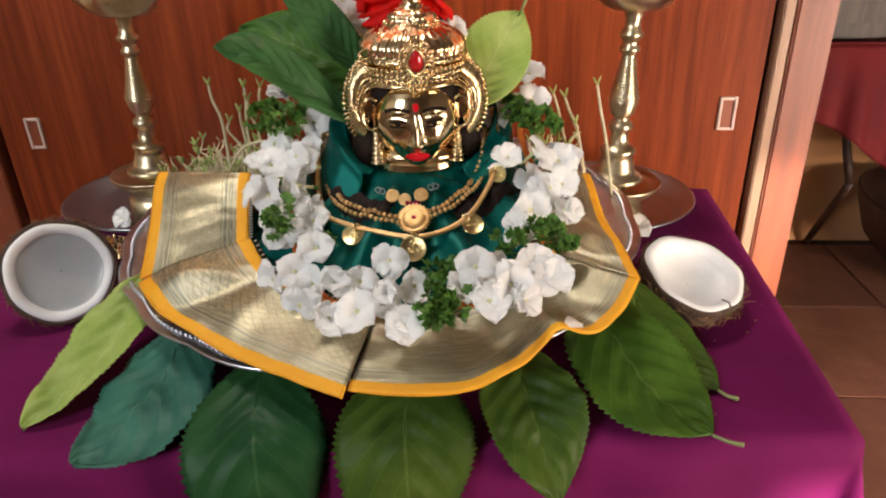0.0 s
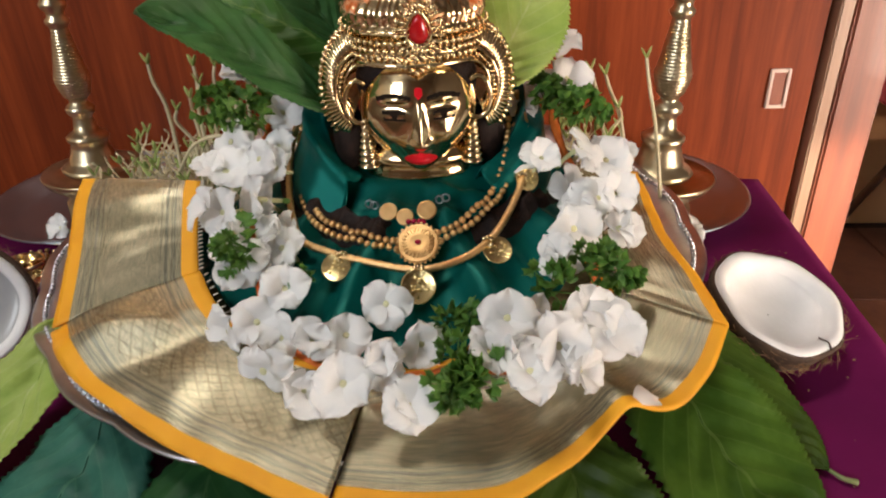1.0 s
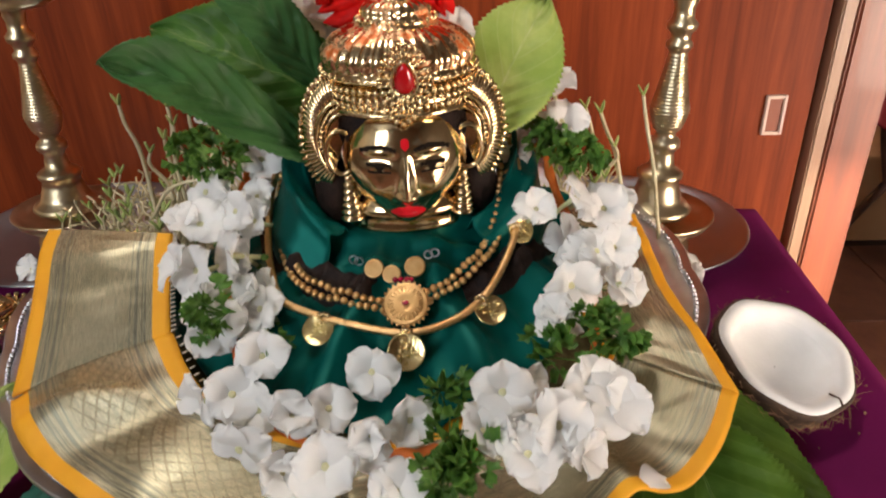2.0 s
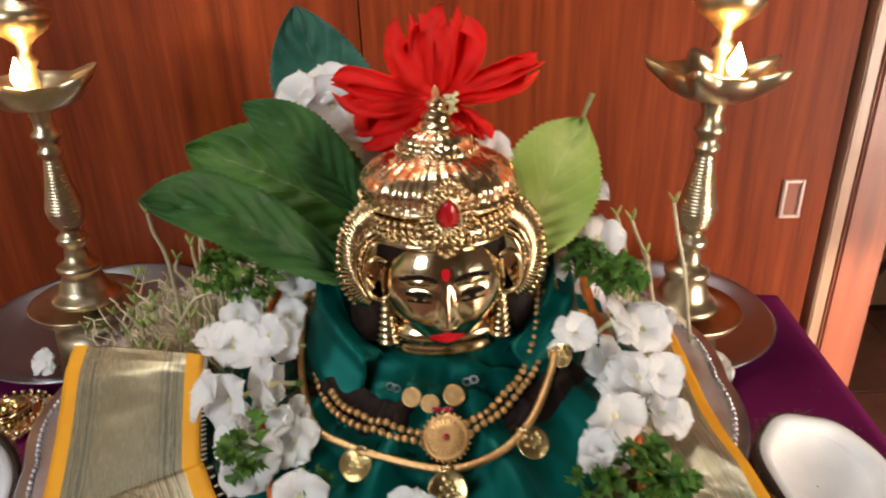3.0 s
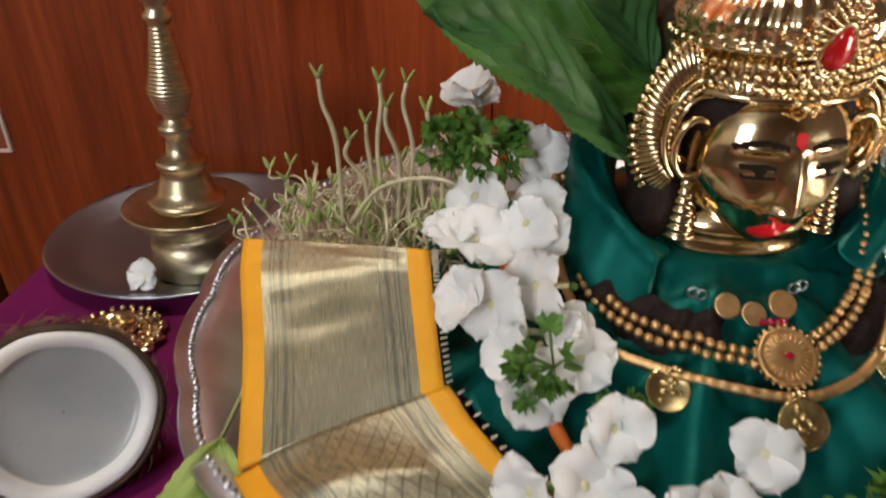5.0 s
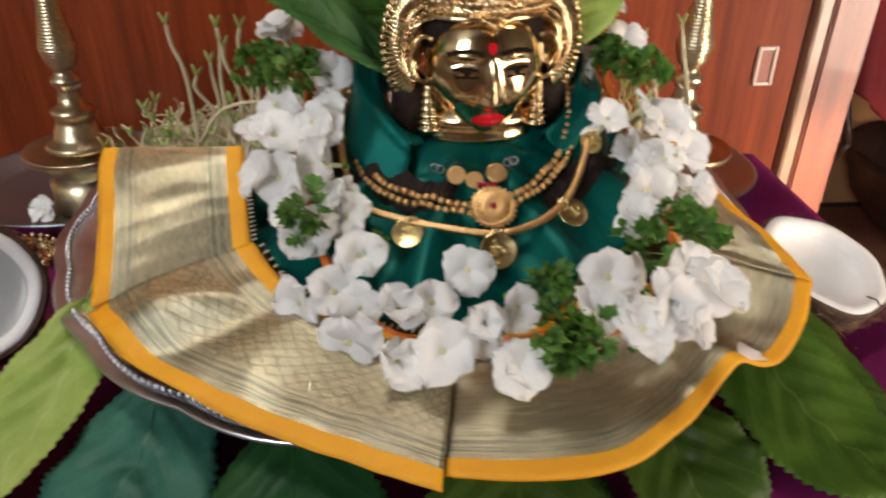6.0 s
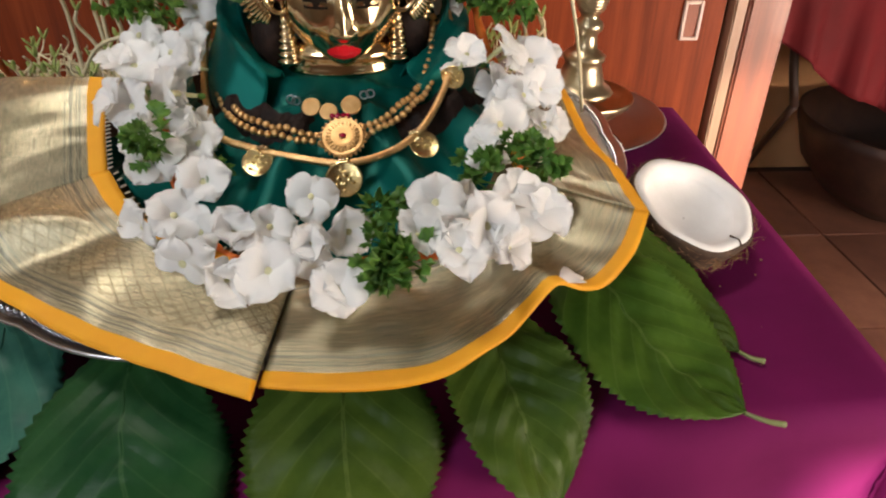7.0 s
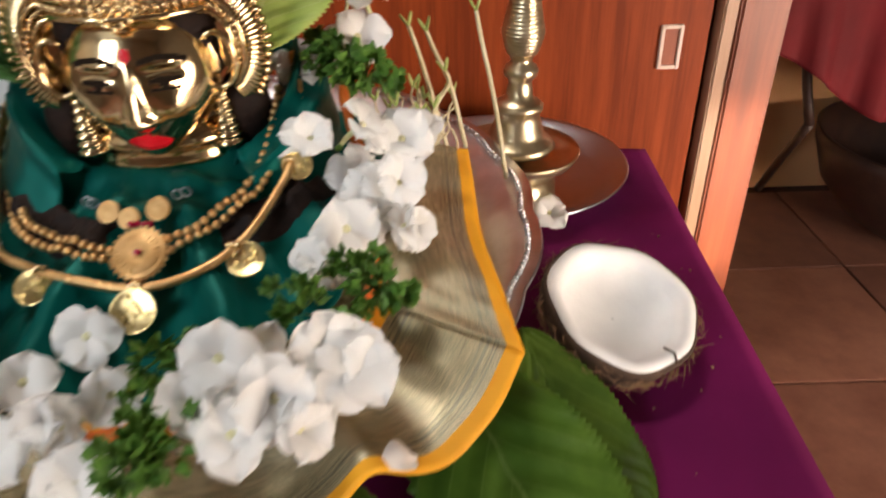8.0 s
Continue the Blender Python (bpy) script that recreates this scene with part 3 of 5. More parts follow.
def oil_lamp(c, turn):
    o = thing("brass_oil_lamp", "turned brass oil lamp burning with one flame on a steel plate", "oil lamp", "pair of oil lamps", (*c, 0.0035))
    bm = bmesh.new()
    lathe(bm, [(0.0005, 0.0), (0.036, 0.0), (0.0375, 0.002), (0.0365, 0.030), (0.030, 0.036), (0.038, 0.044), (0.050, 0.054), (0.0545, 0.062), (0.0535, 0.0635), (0.046, 0.056), (0.034, 0.0525), (0.0005, 0.0525)], 56)
    part("foot", bm, M_BRASS, o, "broad saucer-shaped brass foot")
    bm = bmesh.new()
    # ribbed bulb
    ribs = []
    n = 22
    for k in range(n):
        z0 = 0.1425 + (0.209 - 0.1425) * k / n
        dz = (0.209 - 0.1425) / n
        r = bulb_radius(z0 + dz / 2)
        ribs += [(r - 0.0006, z0), (r + 0.0005, z0 + dz * 0.35), (r + 0.0005, z0 + dz * 0.65)]
    lathe(bm, [(0.009, 0.0525)] + STEM + ribs + UPPER, 40)
    part("stem", bm, M_BRASS, o, "turned stem with ribbed bulb")
    o.rotation_euler = (0, radians(1.6), 0)
    bm = bmesh.new()
    lathe(bm, [(0.010, 0.2565), (0.026, 0.259), (0.038, 0.265), (0.0445, 0.273), (0.0480, 0.282), (0.0466, 0.2825), (0.0425, 0.2765), (0.036, 0.2695), (0.024, 0.265), (0.0005, 0.2635)], 100)
    # the five lips are drawn out to points and turned up
    for v in bm.verts:
        if v.co.z > 0.268 and v.co.xy.length > 0.033:
            f = max(0, math.cos(2.5 * (math.atan2(v.co.y, v.co.x) + turn)) ** 2 - 0.45) / 0.55
            v.co.x *= 0.93 + 0.33 * f * f
            v.co.y *= 0.93 + 0.33 * f * f
            v.co.z += 0.007 * f * f
    part("oil_bowl", bm, M_BRASS, o, "five-spouted brass oil bowl")
    bm = bmesh.new()
    lathe(bm, [(0.0005, 0.2695), (0.0350, 0.2698), (0.0355, 0.2692), (0.0005, 0.2680)], 40)
    part("oil", bm, M_OIL, o)
    bm = bmesh.new()
    lathe(bm, [(0.0055, 0.262), (0.006, 0.275), (0.0052, 0.292), (0.0085, 0.297), (0.009, 0.301), (0.006, 0.305), (0.0062, 0.312), (0.012, 0.318), (0.021, 0.324), (0.0265, 0.333), (0.027, 0.340), (0.0215, 0.345), (0.012, 0.350), (0.009, 0.360),
               (0.013, 0.368), (0.011, 0.378), (0.004, 0.388), (0.0005, 0.392)], 32)
    part("finial", bm, M_BRASS, o, "bell-shaped brass top", m=Matrix.Rotation(0.35, 4, "Z"))
    fx, fy = 0.004, -0.024
    bm = bmesh.new()
    tube(bm, spline([(fx * 0.8, fy * 0.6, 0.2700), (fx * 0.9, fy * 0.9, 0.2735), (fx, fy, 0.2815)], 6), 0.0018, 6)
    part("wick", bm, M_WICK, o)
    bm = bmesh.new()
    lathe(bm, [(0.0008, 0.2795), (0.0046, 0.2830), (0.0064, 0.2880), (0.0054, 0.2935), (0.0030, 0.2985), (0.0010, 0.3030), (0.0003, 0.3055)], 16, m=Matrix.Translation((fx, fy, 0)))
    part("flame", bm, M_FLAME, o, "small bright oil flame")


for c, turn in zip(LAMPS, (0.3, 0.9)):
    oil_lamp(c, turn)


# ---- tray ----
TRAY = Vector((-0.045, 0.775, 0.0))


def scallop(a, z):
    return 1 + 0.016 * abs(math.sin(9 * a)) * max(0, min(1, (z - 0.028) / 0.025))


def tray():
    t = thing("silver_tray", "large round silver tray with scalloped beaded rim", "tray", place=(*TRAY.xy, 0.0155))
    t.rotation_euler = (radians(5.0), 0, 0)
    t.scale = (1.03, 0.985, 1)
    bm = bmesh.new()
    lathe(bm, [(0.0005, 0.003), (0.150, 0.003), (0.170, 0.008), (0.196, 0.026), (0.215, 0.045), (0.236, 0.056), (0.253, 0.0600), (0.2545, 0.0585), (0.2535, 0.0565), (0.237, 0.0525), (0.217, 0.0420), (0.198, 0.022), (0.171, 0.002), (0.150, 0.0), (0.0005, 0.0)], 180, wobble=scallop)
    body = part("dish", bm, M_SILVER, t)
    bm = bmesh.new()
    n = 300
    for k in range(n):
        a = 2 * math.pi * k / n
        r = 0.2450 * scallop(a, 0.060)
        ball(bm, (r * math.cos(a), r * math.sin(a), 0.0605), 0.0021, 0, 6, 4)
    tagged(part("bead_border", bm, M_SILVER, body, "row of tiny silver beads"), kind="stuff")
    # seeds heaped inside
    bm = bmesh.new()
    rows = []
    for j in range(24):
        row = []
        for i in range(72):
            a = 2 * math.pi * i / 72
            r = 0.226 * (1 - j / 23.2)
            h = 0.048 + 0.040 * (1 - (r / 0.226) ** 2) + 0.010 * noise.noise((r * 20 * math.cos(a), r * 20 * math.sin(a), 0))
            row.append((r * math.cos(a), r * math.sin(a), h))
        row.append(row[0])
        rows.append(row)
    sheet(bm, rows)
    return t, bm


tray_ob, mound = tray()
mound_ob = tagged(part("seed_mound", mound, M_SOIL, None, "heap of sprouting seeds filling the silver tray", m=Matrix.Translation((*TRAY.xy, 0.0022))), category="seed heap")


# ---- leaves under the tray ----
def leaf_rows(pts, width, fold=0.0, cup=0.0, wave=0.003, seed=0, up=Vector((0, 0, 1)), shape=0.42, blunt=2.3, teeth=30, n=91, m=14, rolls=0.0):
    """Rows of points over a toothed, pointed leaf along a middle line."""
    line = spline(pts, n)
    rows = []
    for k, p in enumerate(line):
        s = k / (n - 1)
        d = (line[min(k + 1, n - 1)] - line[max(k - 1, 0)]).normalized()
        side = d.cross(up).normalized()
        nor = side.cross(d).normalized()
        if s < shape:
            w = math.sin(0.5 * math.pi * (s / shape)) ** 0.62
        else:
            q = (s - shape) / (1 - shape)
            w = (1 - q ** blunt) ** 0.80 * (1 - 0.18 * q * q) + 0.012
        tooth = 1 - 0.095 * ((s * teeth) % 1.0) * (1 if s > 0.05 else 0)
        half = width / 2 * w
        row = []
        for i in range(m + 1):
            t = 2 * i / m - 1
            h = fold * abs(t) * half + cup * t * t * half
            edge = tooth if abs(t) > 0.99 else 1
            ripple = wave * (noise.noise((s * 4 + seed, t * 1.6, seed * 3.1)) + 0.6 * noise.noise((s * 9, t * 3 + seed, 5.0)) * abs(t))
            pucker = 0.0020 * math.sin(14 * (s - 0.3 * abs(t)) * 3.1416)
            row.append(p + side * (t * half * edge) + nor * (h + ripple + pucker * (1 - abs(t))))
        rows.append(row)
    return rows


def leaf(name, label, pts, width, mat, group="", stalk=None, category="leaf", **shape):
    o = thing(name, label, category, group, pts[0])
    base = Vector(pts[0])
    bm = bmesh.new()
    rows = leaf_rows(pts, width, **shape)
    sheet(bm, [[p - base for p in row] for row in rows])
    blade = part("blade", bm, mat, o)
    thicken(blade, 0.0005, 0)
    bm = bmesh.new()
    mid = [r[len(r) // 2] - base for r in rows]
    tube(bm, mid[:-6:6], lambda s: 0.0007 * (1 - s) + 0.0001, 6)
    part("midrib", bm, mat, blade)
    if stalk:
        bm = bmesh.new()
        tube(bm, spline([Vector(q) - base for q in stalk], 8), lambda s: 0.0013 + 0.0006 * s, 6)
        part("stalk", bm, M_STALK, o)
    return o


G = "leaves spread under the tray"
leaf("leaf", "yellowish lime green toothed leaf lying on the purple cloth", [(-0.258, 0.650, 0.066), (-0.262, 0.600, 0.036), (-0.278, 0.552, 0.016), (-0.303, 0.508, 0.006)], 0.066, M_LEAF_LIME, G,
     stalk=[(-0.258, 0.650, 0.066), (-0.252, 0.668, 0.076), (-0.243, 0.684, 0.090)], fold=0.38, wave=0.007, seed=1, shape=0.42, blunt=2.8)
leaf("leaf", "bluish dark green toothed leaf below the silver tray", [(-0.196, 0.606, 0.044), (-0.200, 0.555, 0.030), (-0.213, 0.510, 0.014), (-0.240, 0.470, 0.005)], 0.096, M_LEAF_BLUE, G, fold=-0.10, wave=0.008, seed=2, shape=0.50, blunt=3.0)
leaf("leaf", "broad dark green toothed leaf hanging over the table edge", [(-0.115, 0.560, 0.046), (-0.110, 0.510, 0.034), (-0.104, 0.478, 0.012), (-0.099, 0.462, -0.036), (-0.096, 0.460, -0.078)], 0.110, M_LEAF_DARK, G, cup=-0.12, wave=0.003, seed=3, shape=0.45)
leaf("leaf", "broad mid green leaf hanging over the table edge", [(0.004, 0.560, 0.046), (0.005, 0.512, 0.034), (0.007, 0.484, 0.010), (0.010, 0.470, -0.038), (0.013, 0.467, -0.082)], 0.108, M_LEAF_MID, G, cup=-0.10, wave=0.003, seed=4, shape=0.42)
leaf("leaf", "folded mid green leaf hanging over the table edge", [(0.090, 0.572, 0.046), (0.096, 0.535, 0.028), (0.106, 0.506, 0.008), (0.121, 0.480, -0.030)], 0.082, M_LEAF_MID, G, fold=0.34, wave=0.006, seed=5, shape=0.45, blunt=2.6)
leaf("leaf", "large green toothed leaf resting beside the coconut", [(0.158, 0.640, 0.060), (0.176, 0.590, 0.036), (0.204, 0.550, 0.014), (0.236, 0.516, 0.006)], 0.112, M_LEAF_SIDE, G,
     stalk=[(0.236, 0.516, 0.006), (0.247, 0.510, 0.005), (0.257, 0.508, 0.004)], fold=0.06, wave=0.004, seed=6, shape=0.5)
leaf("leaf", "narrow green leaf tucked behind a larger one", [(0.196, 0.665, 0.054), (0.216, 0.630, 0.026), (0.238, 0.597, 0.008), (0.256, 0.570, 0.006)], 0.060, M_LEAF_MID, G,
     stalk=[(0.256, 0.570, 0.006), (0.262, 0.564, 0.005), (0.270, 0.562, 0.004)], fold=0.12, wave=0.003, seed=7)


# ---- coconut halves ----
def coconut(c, normal, R, seed, label, notch=False):
    o = thing("coconut_half", label, "coconut", "coconut halves", c)
    rnd = random.Random(seed)
    nz = Vector(normal).normalized()
    q = nz.to_track_quat("Z", "Y").to_matrix().to_4x4()

    def rim(a, z):
        k = 2.2 if notch else 1.0
        return 1 + 0.012 * k * math.sin(3 * a + seed) + 0.008 * k * math.sin(7 * a + 2 * seed)

    # rim plane at z = 0, bowl below
    out = [(R * math.cos(t), -R * 0.92 * math.sin(t)) for t in [math.pi / 2 * k / 14 for k in range(13, -1, -1)]]
    bm = bmesh.new()
    lathe(bm, [(0.0005, -R * 0.92)] + out + [(R * 0.97, 0.0022), (R * 0.93, 0.0018), (R * 0.90, -0.002)], 64, wobble=rim, m=q, caps=False)
    part("shell", bm, M_SHELL, o, "dark brown fibrous shell")
    edge = 0.965 if notch else 0.93
    inn, deep = (0.72, 0.24) if notch else (0.74, 0.10)
    bm = bmesh.new()
    lathe(bm, [(R * edge, -0.003), (R * (edge - 0.01), 0.0020), (R * 0.88, 0.0030), (R * 0.82, 0.0024), (R * 0.77, 0.0), (R * inn, -0.004)], 64, wobble=rim, m=q, caps=False)
    flesh = part("flesh", bm, M_FLESH, o, "thick white coconut flesh")
    prof = [(R * inn * math.cos(t), -0.004 - R * deep * math.sin(t)) for t in [math.pi / 2 * k / 10 for k in range(10)]] + [(0.0005, -0.004 - R * deep)]
    bm = bmesh.new()
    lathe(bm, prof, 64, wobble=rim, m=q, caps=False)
    # only the left half's hollow has shade put into its colour
    part("hollow", bm, M_FLESH if notch else M_FLESH_SHADE, flesh, "" if notch else "smooth white hollow, greyed for shade")
    if notch:
        bm = bmesh.new()
        tube(bm, [q @ Vector(p) for p in ((0.0, -R * 0.72, 0.0015), (0.002, -R * 0.85, 0.0032), (-0.001, -R * 0.96, 0.0025))], 0.0008, 5)
        part("crack", bm, M_SHELL, flesh)
    bm = bmesh.new()
    for k in range(420):
        a = rnd.uniform(0, 2 * math.pi)
        t = abs(rnd.gauss(0, 0.42))
        base = Vector((R * math.cos(a) * math.cos(t), R * math.sin(a) * math.cos(t), -R * 0.92 * math.sin(t)))
        d = base.normalized()
        along = Vector((-math.sin(a), math.cos(a), 0)) * rnd.choice((-1, 1))
        L = rnd.uniform(0.004, 0.012) * (1.6 if rnd.random() < 0.08 else 1)
        p1 = base + d * L * 0.25 + along * L * 0.4
        p2 = base + d * L * rnd.uniform(0.15, 0.7) + along * L + Vector((0, 0, rnd.uniform(-0.3, 0.5) * L))
        pts = [q @ base, q @ p1, q @ p2]
        if min(p.z + c[2] for p in pts) < 0.003:
            continue
        tube(bm, pts, lambda s: 0.00045 * (1.1 - s), 3)
    tagged(part("husk_fibre", bm, M_FIBRE, o, "loose brown husk hairs"), kind="stuff")


coconut((-0.355, 0.677, 0.0545), (0.46, -0.80, 0.38), 0.0525, 1, "half coconut on edge showing white flesh")
coconut((0.262, 0.690, 0.0500), (0.20, -0.30, 0.93), 0.0500, 2, "broken half coconut with white flesh and a crack", True)


# ---- green silk heap round the pot ----
HX, HY = 0.0, 0.745


def heap(x, y):
    d = math.hypot(0.8 * (x - HX), y - HY)
    return 0.186 - 0.60 * d


def ridge(t):
    """A soft-backed, sharp-edged fold."""
    return (1 - abs(math.sin(t))) ** 1.6


def green_surface(x, y):
    d = math.hypot(0.8 * (x - HX), y - HY)
    a = math.atan2(y - HY, x - HX)
    k = min(1, max(0, (d - 0.050) / 0.075))
    bend = a + 0.9 * (d - 0.1) * math.sin(2 * a) + 0.10 * noise.noise((x * 16, y * 16, 3))
    pleat = 0.0190 * ridge(bend * 5.5 + 0.6) * k + 0.0060 * ridge(bend * 15.5 + 1.1 + 14 * d) * k - 0.009 * k
    # rolls round the neckline
    u = d + 0.012 * noise.noise((x * 13, y * 13, 0.7))
    roll = 0.0060 * ridge(u * 150 + 0.8 * math.sin(3 * a)) * math.exp(-((d - 0.068) / 0.024) ** 2)
    fine = 0.0022 * noise.noise((x * 60, y * 60, 0.2))
    return heap(x, y) - 0.003 + pleat + roll + fine


def green_cloth():
    o = thing("green_silk_cloth", "dark green silk cloth with pale stitched edge wrapped round the pot", "cloth", place=(0, 0, 0))
    bm = bmesh.new()
    rows = []
    for j in range(46):
        row = []
        for i in range(181):
            a = -math.pi + 2 * math.pi * i / 180
            r = 0.030 + (0.166 - 0.040 * max(0, math.cos(a)) - 0.030) * j / 45
            x, y = HX + r / 0.95 * math.cos(a), HY + r * math.sin(a)
            if y > 0.80:
                y = 0.80 + (y - 0.80) * 0.4
            row.append((x, y, max(0.066, green_surface(x, y))))
        rows.append(row)
    sheet(bm, rows)
    thicken(part("drape", bm, M_GREEN, o), 0.0012)
    # the shawl stands up in folds on both shoulders
    for sgn, pts, width in ((-1, [(-0.040, 0.684, 0.150), (-0.060, 0.694, 0.164), (-0.070, 0.716, 0.180), (-0.064, 0.748, 0.196), (-0.046, 0.778, 0.200)], 0.036),
                            (1, [(0.044, 0.690, 0.150), (0.062, 0.700, 0.162), (0.072, 0.722, 0.178), (0.068, 0.750, 0.194), (0.050, 0.778, 0.200)], 0.036),
                            (-1, [(-0.062, 0.700, 0.142), (-0.074, 0.722, 0.152), (-0.074, 0.752, 0.166), (-0.060, 0.785, 0.174)], 0.026),
                            (1, [(0.062, 0.702, 0.142), (0.074, 0.724, 0.152), (0.074, 0.752, 0.166), (0.060, 0.785, 0.174)], 0.026)):
        line = spline(pts, 40)
        rows = []
        for i, p in enumerate(line):
            d = (line[min(i + 1, 39)] - line[max(i - 1, 0)]).normalized()
            out = Vector((p.x - HX, p.y - HY, 0.02)).normalized()
            row = []
            for j in range(25):
                w = j / 24
                lift = 0.008 * ridge(w * 7.5 + 0.7 * math.sin(i * 0.16) + sgn) + 0.002 * noise.noise((i * 0.2, w * 4, sgn))
                row.append(p + out * (width * (w - 0.35)) + Vector((0, 0, 0.004 - 0.030 * (w - 0.3) ** 2 * 3 + lift * math.sin(math.pi * min(1, w + 0.1)))) + out * lift * 0.4)
            rows.append(row)
        bm = bmesh.new()
        sheet(bm, rows)
        thicken(part("fold", bm, M_GREEN, o), 0.001)
    return o


green_cloth()

# dark band tucked in beside the mask
band = thing("dark_neck_cloth", "dark brown cloth band tucked in beside the mask", "cloth")
for a0, a1 in ((-178, -98), (-70, -10)):
    rows = []
    for j in range(31):
        r = 0.084 + 0.019 * j / 30
        row = []
        for i in range(121):
            a = radians(lerp(a0, a1, i / 120))
            x, y = HX + r * 1.05 * math.cos(a), HY + r * math.sin(a)
            edge = min(1, min(i, 120 - i) / 20, (30 - j) / 8, j / 6)
            row.append((x, y, green_surface(x, y) - 0.001 + 0.0062 * edge + 0.0020 * ridge(r * 320 + a * 3) * edge))
        rows.append(row)
    bm = bmesh.new()
    sheet(bm, rows)
    thicken(part("strip", bm, M_HAIR, band), 0.001)

# pot coconut behind the mask
bm = bmesh.new()
ball(bm, (0, 0, 0), (0.046, 0.044, 0.058), 0, 32, 20)
for v in bm.verts:
    v.co += v.co.normalized() * 0.002 * noise.noise(v.co * 70)
pot = thing("sacred_pot", "round pot topped with a whole brown coconut behind the mask", "pot", place=(0.0, 0.762, 0.06))
part("coconut", bm, M_SHELL, pot, "dark brown whole coconut", m=Matrix.Translation((0, 0, 0.172)))
bm = bmesh.new()
lathe(bm, [(0.0005, 0.0), (0.045, 0.0), (0.062, 0.020), (0.060, 0.050), (0.036, 0.085), (0.034, 0.100), (0.046, 0.116), (0.044, 0.118), (0.0005, 0.110)], 40)
part("pot_body", bm, M_BRASS, pot)


# ---- brocade round the tray ----
def brocade():
    o = thing("brocade_cloth", "gold brocade cloth with saffron borders folded round the tray", "cloth")
    # each panel: outer edge, inner edge
    panels = [
        ([(-0.255, 0.722, 0.142), (-0.252, 0.700, 0.134), (-0.243, 0.660, 0.112), (-0.237, 0.613, 0.083)],
         [(-0.153, 0.694, 0.151), (-0.152, 0.682, 0.142), (-0.149, 0.662, 0.126), (-0.145, 0.641, 0.106)], 0.004, 1),
        ([(-0.2395, 0.613, 0.0805), (-0.215, 0.580, 0.078), (-0.178, 0.553, 0.074), (-0.130, 0.527, 0.064), (-0.080, 0.504, 0.063), (-0.036, 0.485, 0.061)],
         [(-0.1435, 0.642, 0.109), (-0.122, 0.612, 0.098), (-0.098, 0.594, 0.090), (-0.070, 0.582, 0.085), (-0.044, 0.576, 0.082), (-0.0215, 0.574, 0.079)], 0.010, 2),
        ([(-0.034, 0.4955, 0.0590), (0.015, 0.488, 0.062), (0.055, 0.493, 0.064), (0.088, 0.512, 0.070), (0.115, 0.532, 0.080), (0.150, 0.546, 0.078), (0.172, 0.566, 0.086), (0.188, 0.593, 0.098)],
         [(-0.0220, 0.576, 0.0765), (0.010, 0.590, 0.080), (0.040, 0.596, 0.084), (0.065, 0.600, 0.090), (0.085, 0.594, 0.092), (0.103, 0.606, 0.096), (0.112, 0.617, 0.100), (0.118, 0.626, 0.104)], -0.007, 3),
        ([(0.188, 0.5935, 0.0985), (0.183, 0.620, 0.103), (0.175, 0.680, 0.107), (0.173, 0.740, 0.111), (0.172, 0.786, 0.114)],
         [(0.118, 0.6265, 0.1045), (0.108, 0.655, 0.110), (0.100, 0.690, 0.118), (0.100, 0.740, 0.124), (0.100, 0.785, 0.128)], 0.004, 4),
    ]
    for outer, inner, sag, seed in panels:
        nu, nv = 60, 24
        A, B = spline(outer, nu + 1), spline(inner, nu + 1)
        rows = []
        for j in range(nv + 1):
            v = j / nv
            row = []
            for i in range(nu + 1):
                p = lerp(A[i], B[i], v)
                u = i / nu
                fade = min(1.0, (1 - u) / 0.14, 0.15 + u / 0.16) if seed == 3 else min(1.0, 0.15 + (1 - u) / 0.16) if seed == 2 else min(1.0, u / 0.14) if seed == 4 else 1.0
                p.z += fade * sag * math.sin(math.pi * v) * (0.35 + 0.65 * math.sin(math.pi * u))
                crease = 0.0055 * noise.noise((u * 4.5 + seed * 7, v * 1.8, 0.4)) * math.sin(math.pi * min(1, max(0, v * 0.85 + 0.12))) + 0.0014 * noise.noise((u * 14, v * 5 + seed, 2.4))
                p.z += fade * crease * (0.3 if seed == 1 else 1)
                if seed == 2:
                    p.z += 0.012 * math.exp(-((u - 0.16 - 0.1 * v) / 0.07) ** 2) * math.sin(math.pi * min(1, v * 1.2 + 0.1)) - 0.007 * math.exp(-((u - 0.34) / 0.09) ** 2) * math.sin(math.pi * v)
                if seed == 3:
                    p.z += 0.010 * math.exp(-((u - 0.60) / 0.045) ** 2) * (1 - v * 0.5) - 0.006 * math.exp(-((u - 0.36) / 0.12) ** 2) * math.sin(math.pi * v)
                row.append(p)
            rows.append(row)
        bm = bmesh.new()
        sheet(bm, rows)
        panel = part("panel", bm, [M_LATTICE if seed == 2 else M_BROCADE, M_LINING], o)
        s = panel.modifiers.new("thickness", "SOLIDIFY")
        s.thickness, s.offset, s.material_offset, s.material_offset_rim = 0.0022, -1, 1, 0
        if seed == 1:
            # the strip turns down behind its top edge
            bm = bmesh.new()
            back = []
            for j in range(8):
                t = j / 7
                back.append([lerp(A[0], B[0], i / 20) + Vector((0, 0.0005 + 0.012 * math.sin(t * 1.4), -0.001 - 0.05 * t * t)) for i in range(21)])
            sheet(bm, back)
            thicken(part("turned_end", bm, M_LINING, o), 0.001)
        if seed in (1, 2):
            # zigzag stitching along the inner border
            bm = bmesh.new()
            for i in range(2, nu - 1):
                if i % 2:
                    continue
                p = B[i] + Vector((0.001, 0, 0.0012))
                d = (B[i] - A[i]).normalized()
                tube(bm, [p, p + d * 0.0032 + Vector((0, 0, 0.0003))], 0.00055, 5)
            part("stitching", bm, M_SEAM, panel, "pale zigzag stitches")


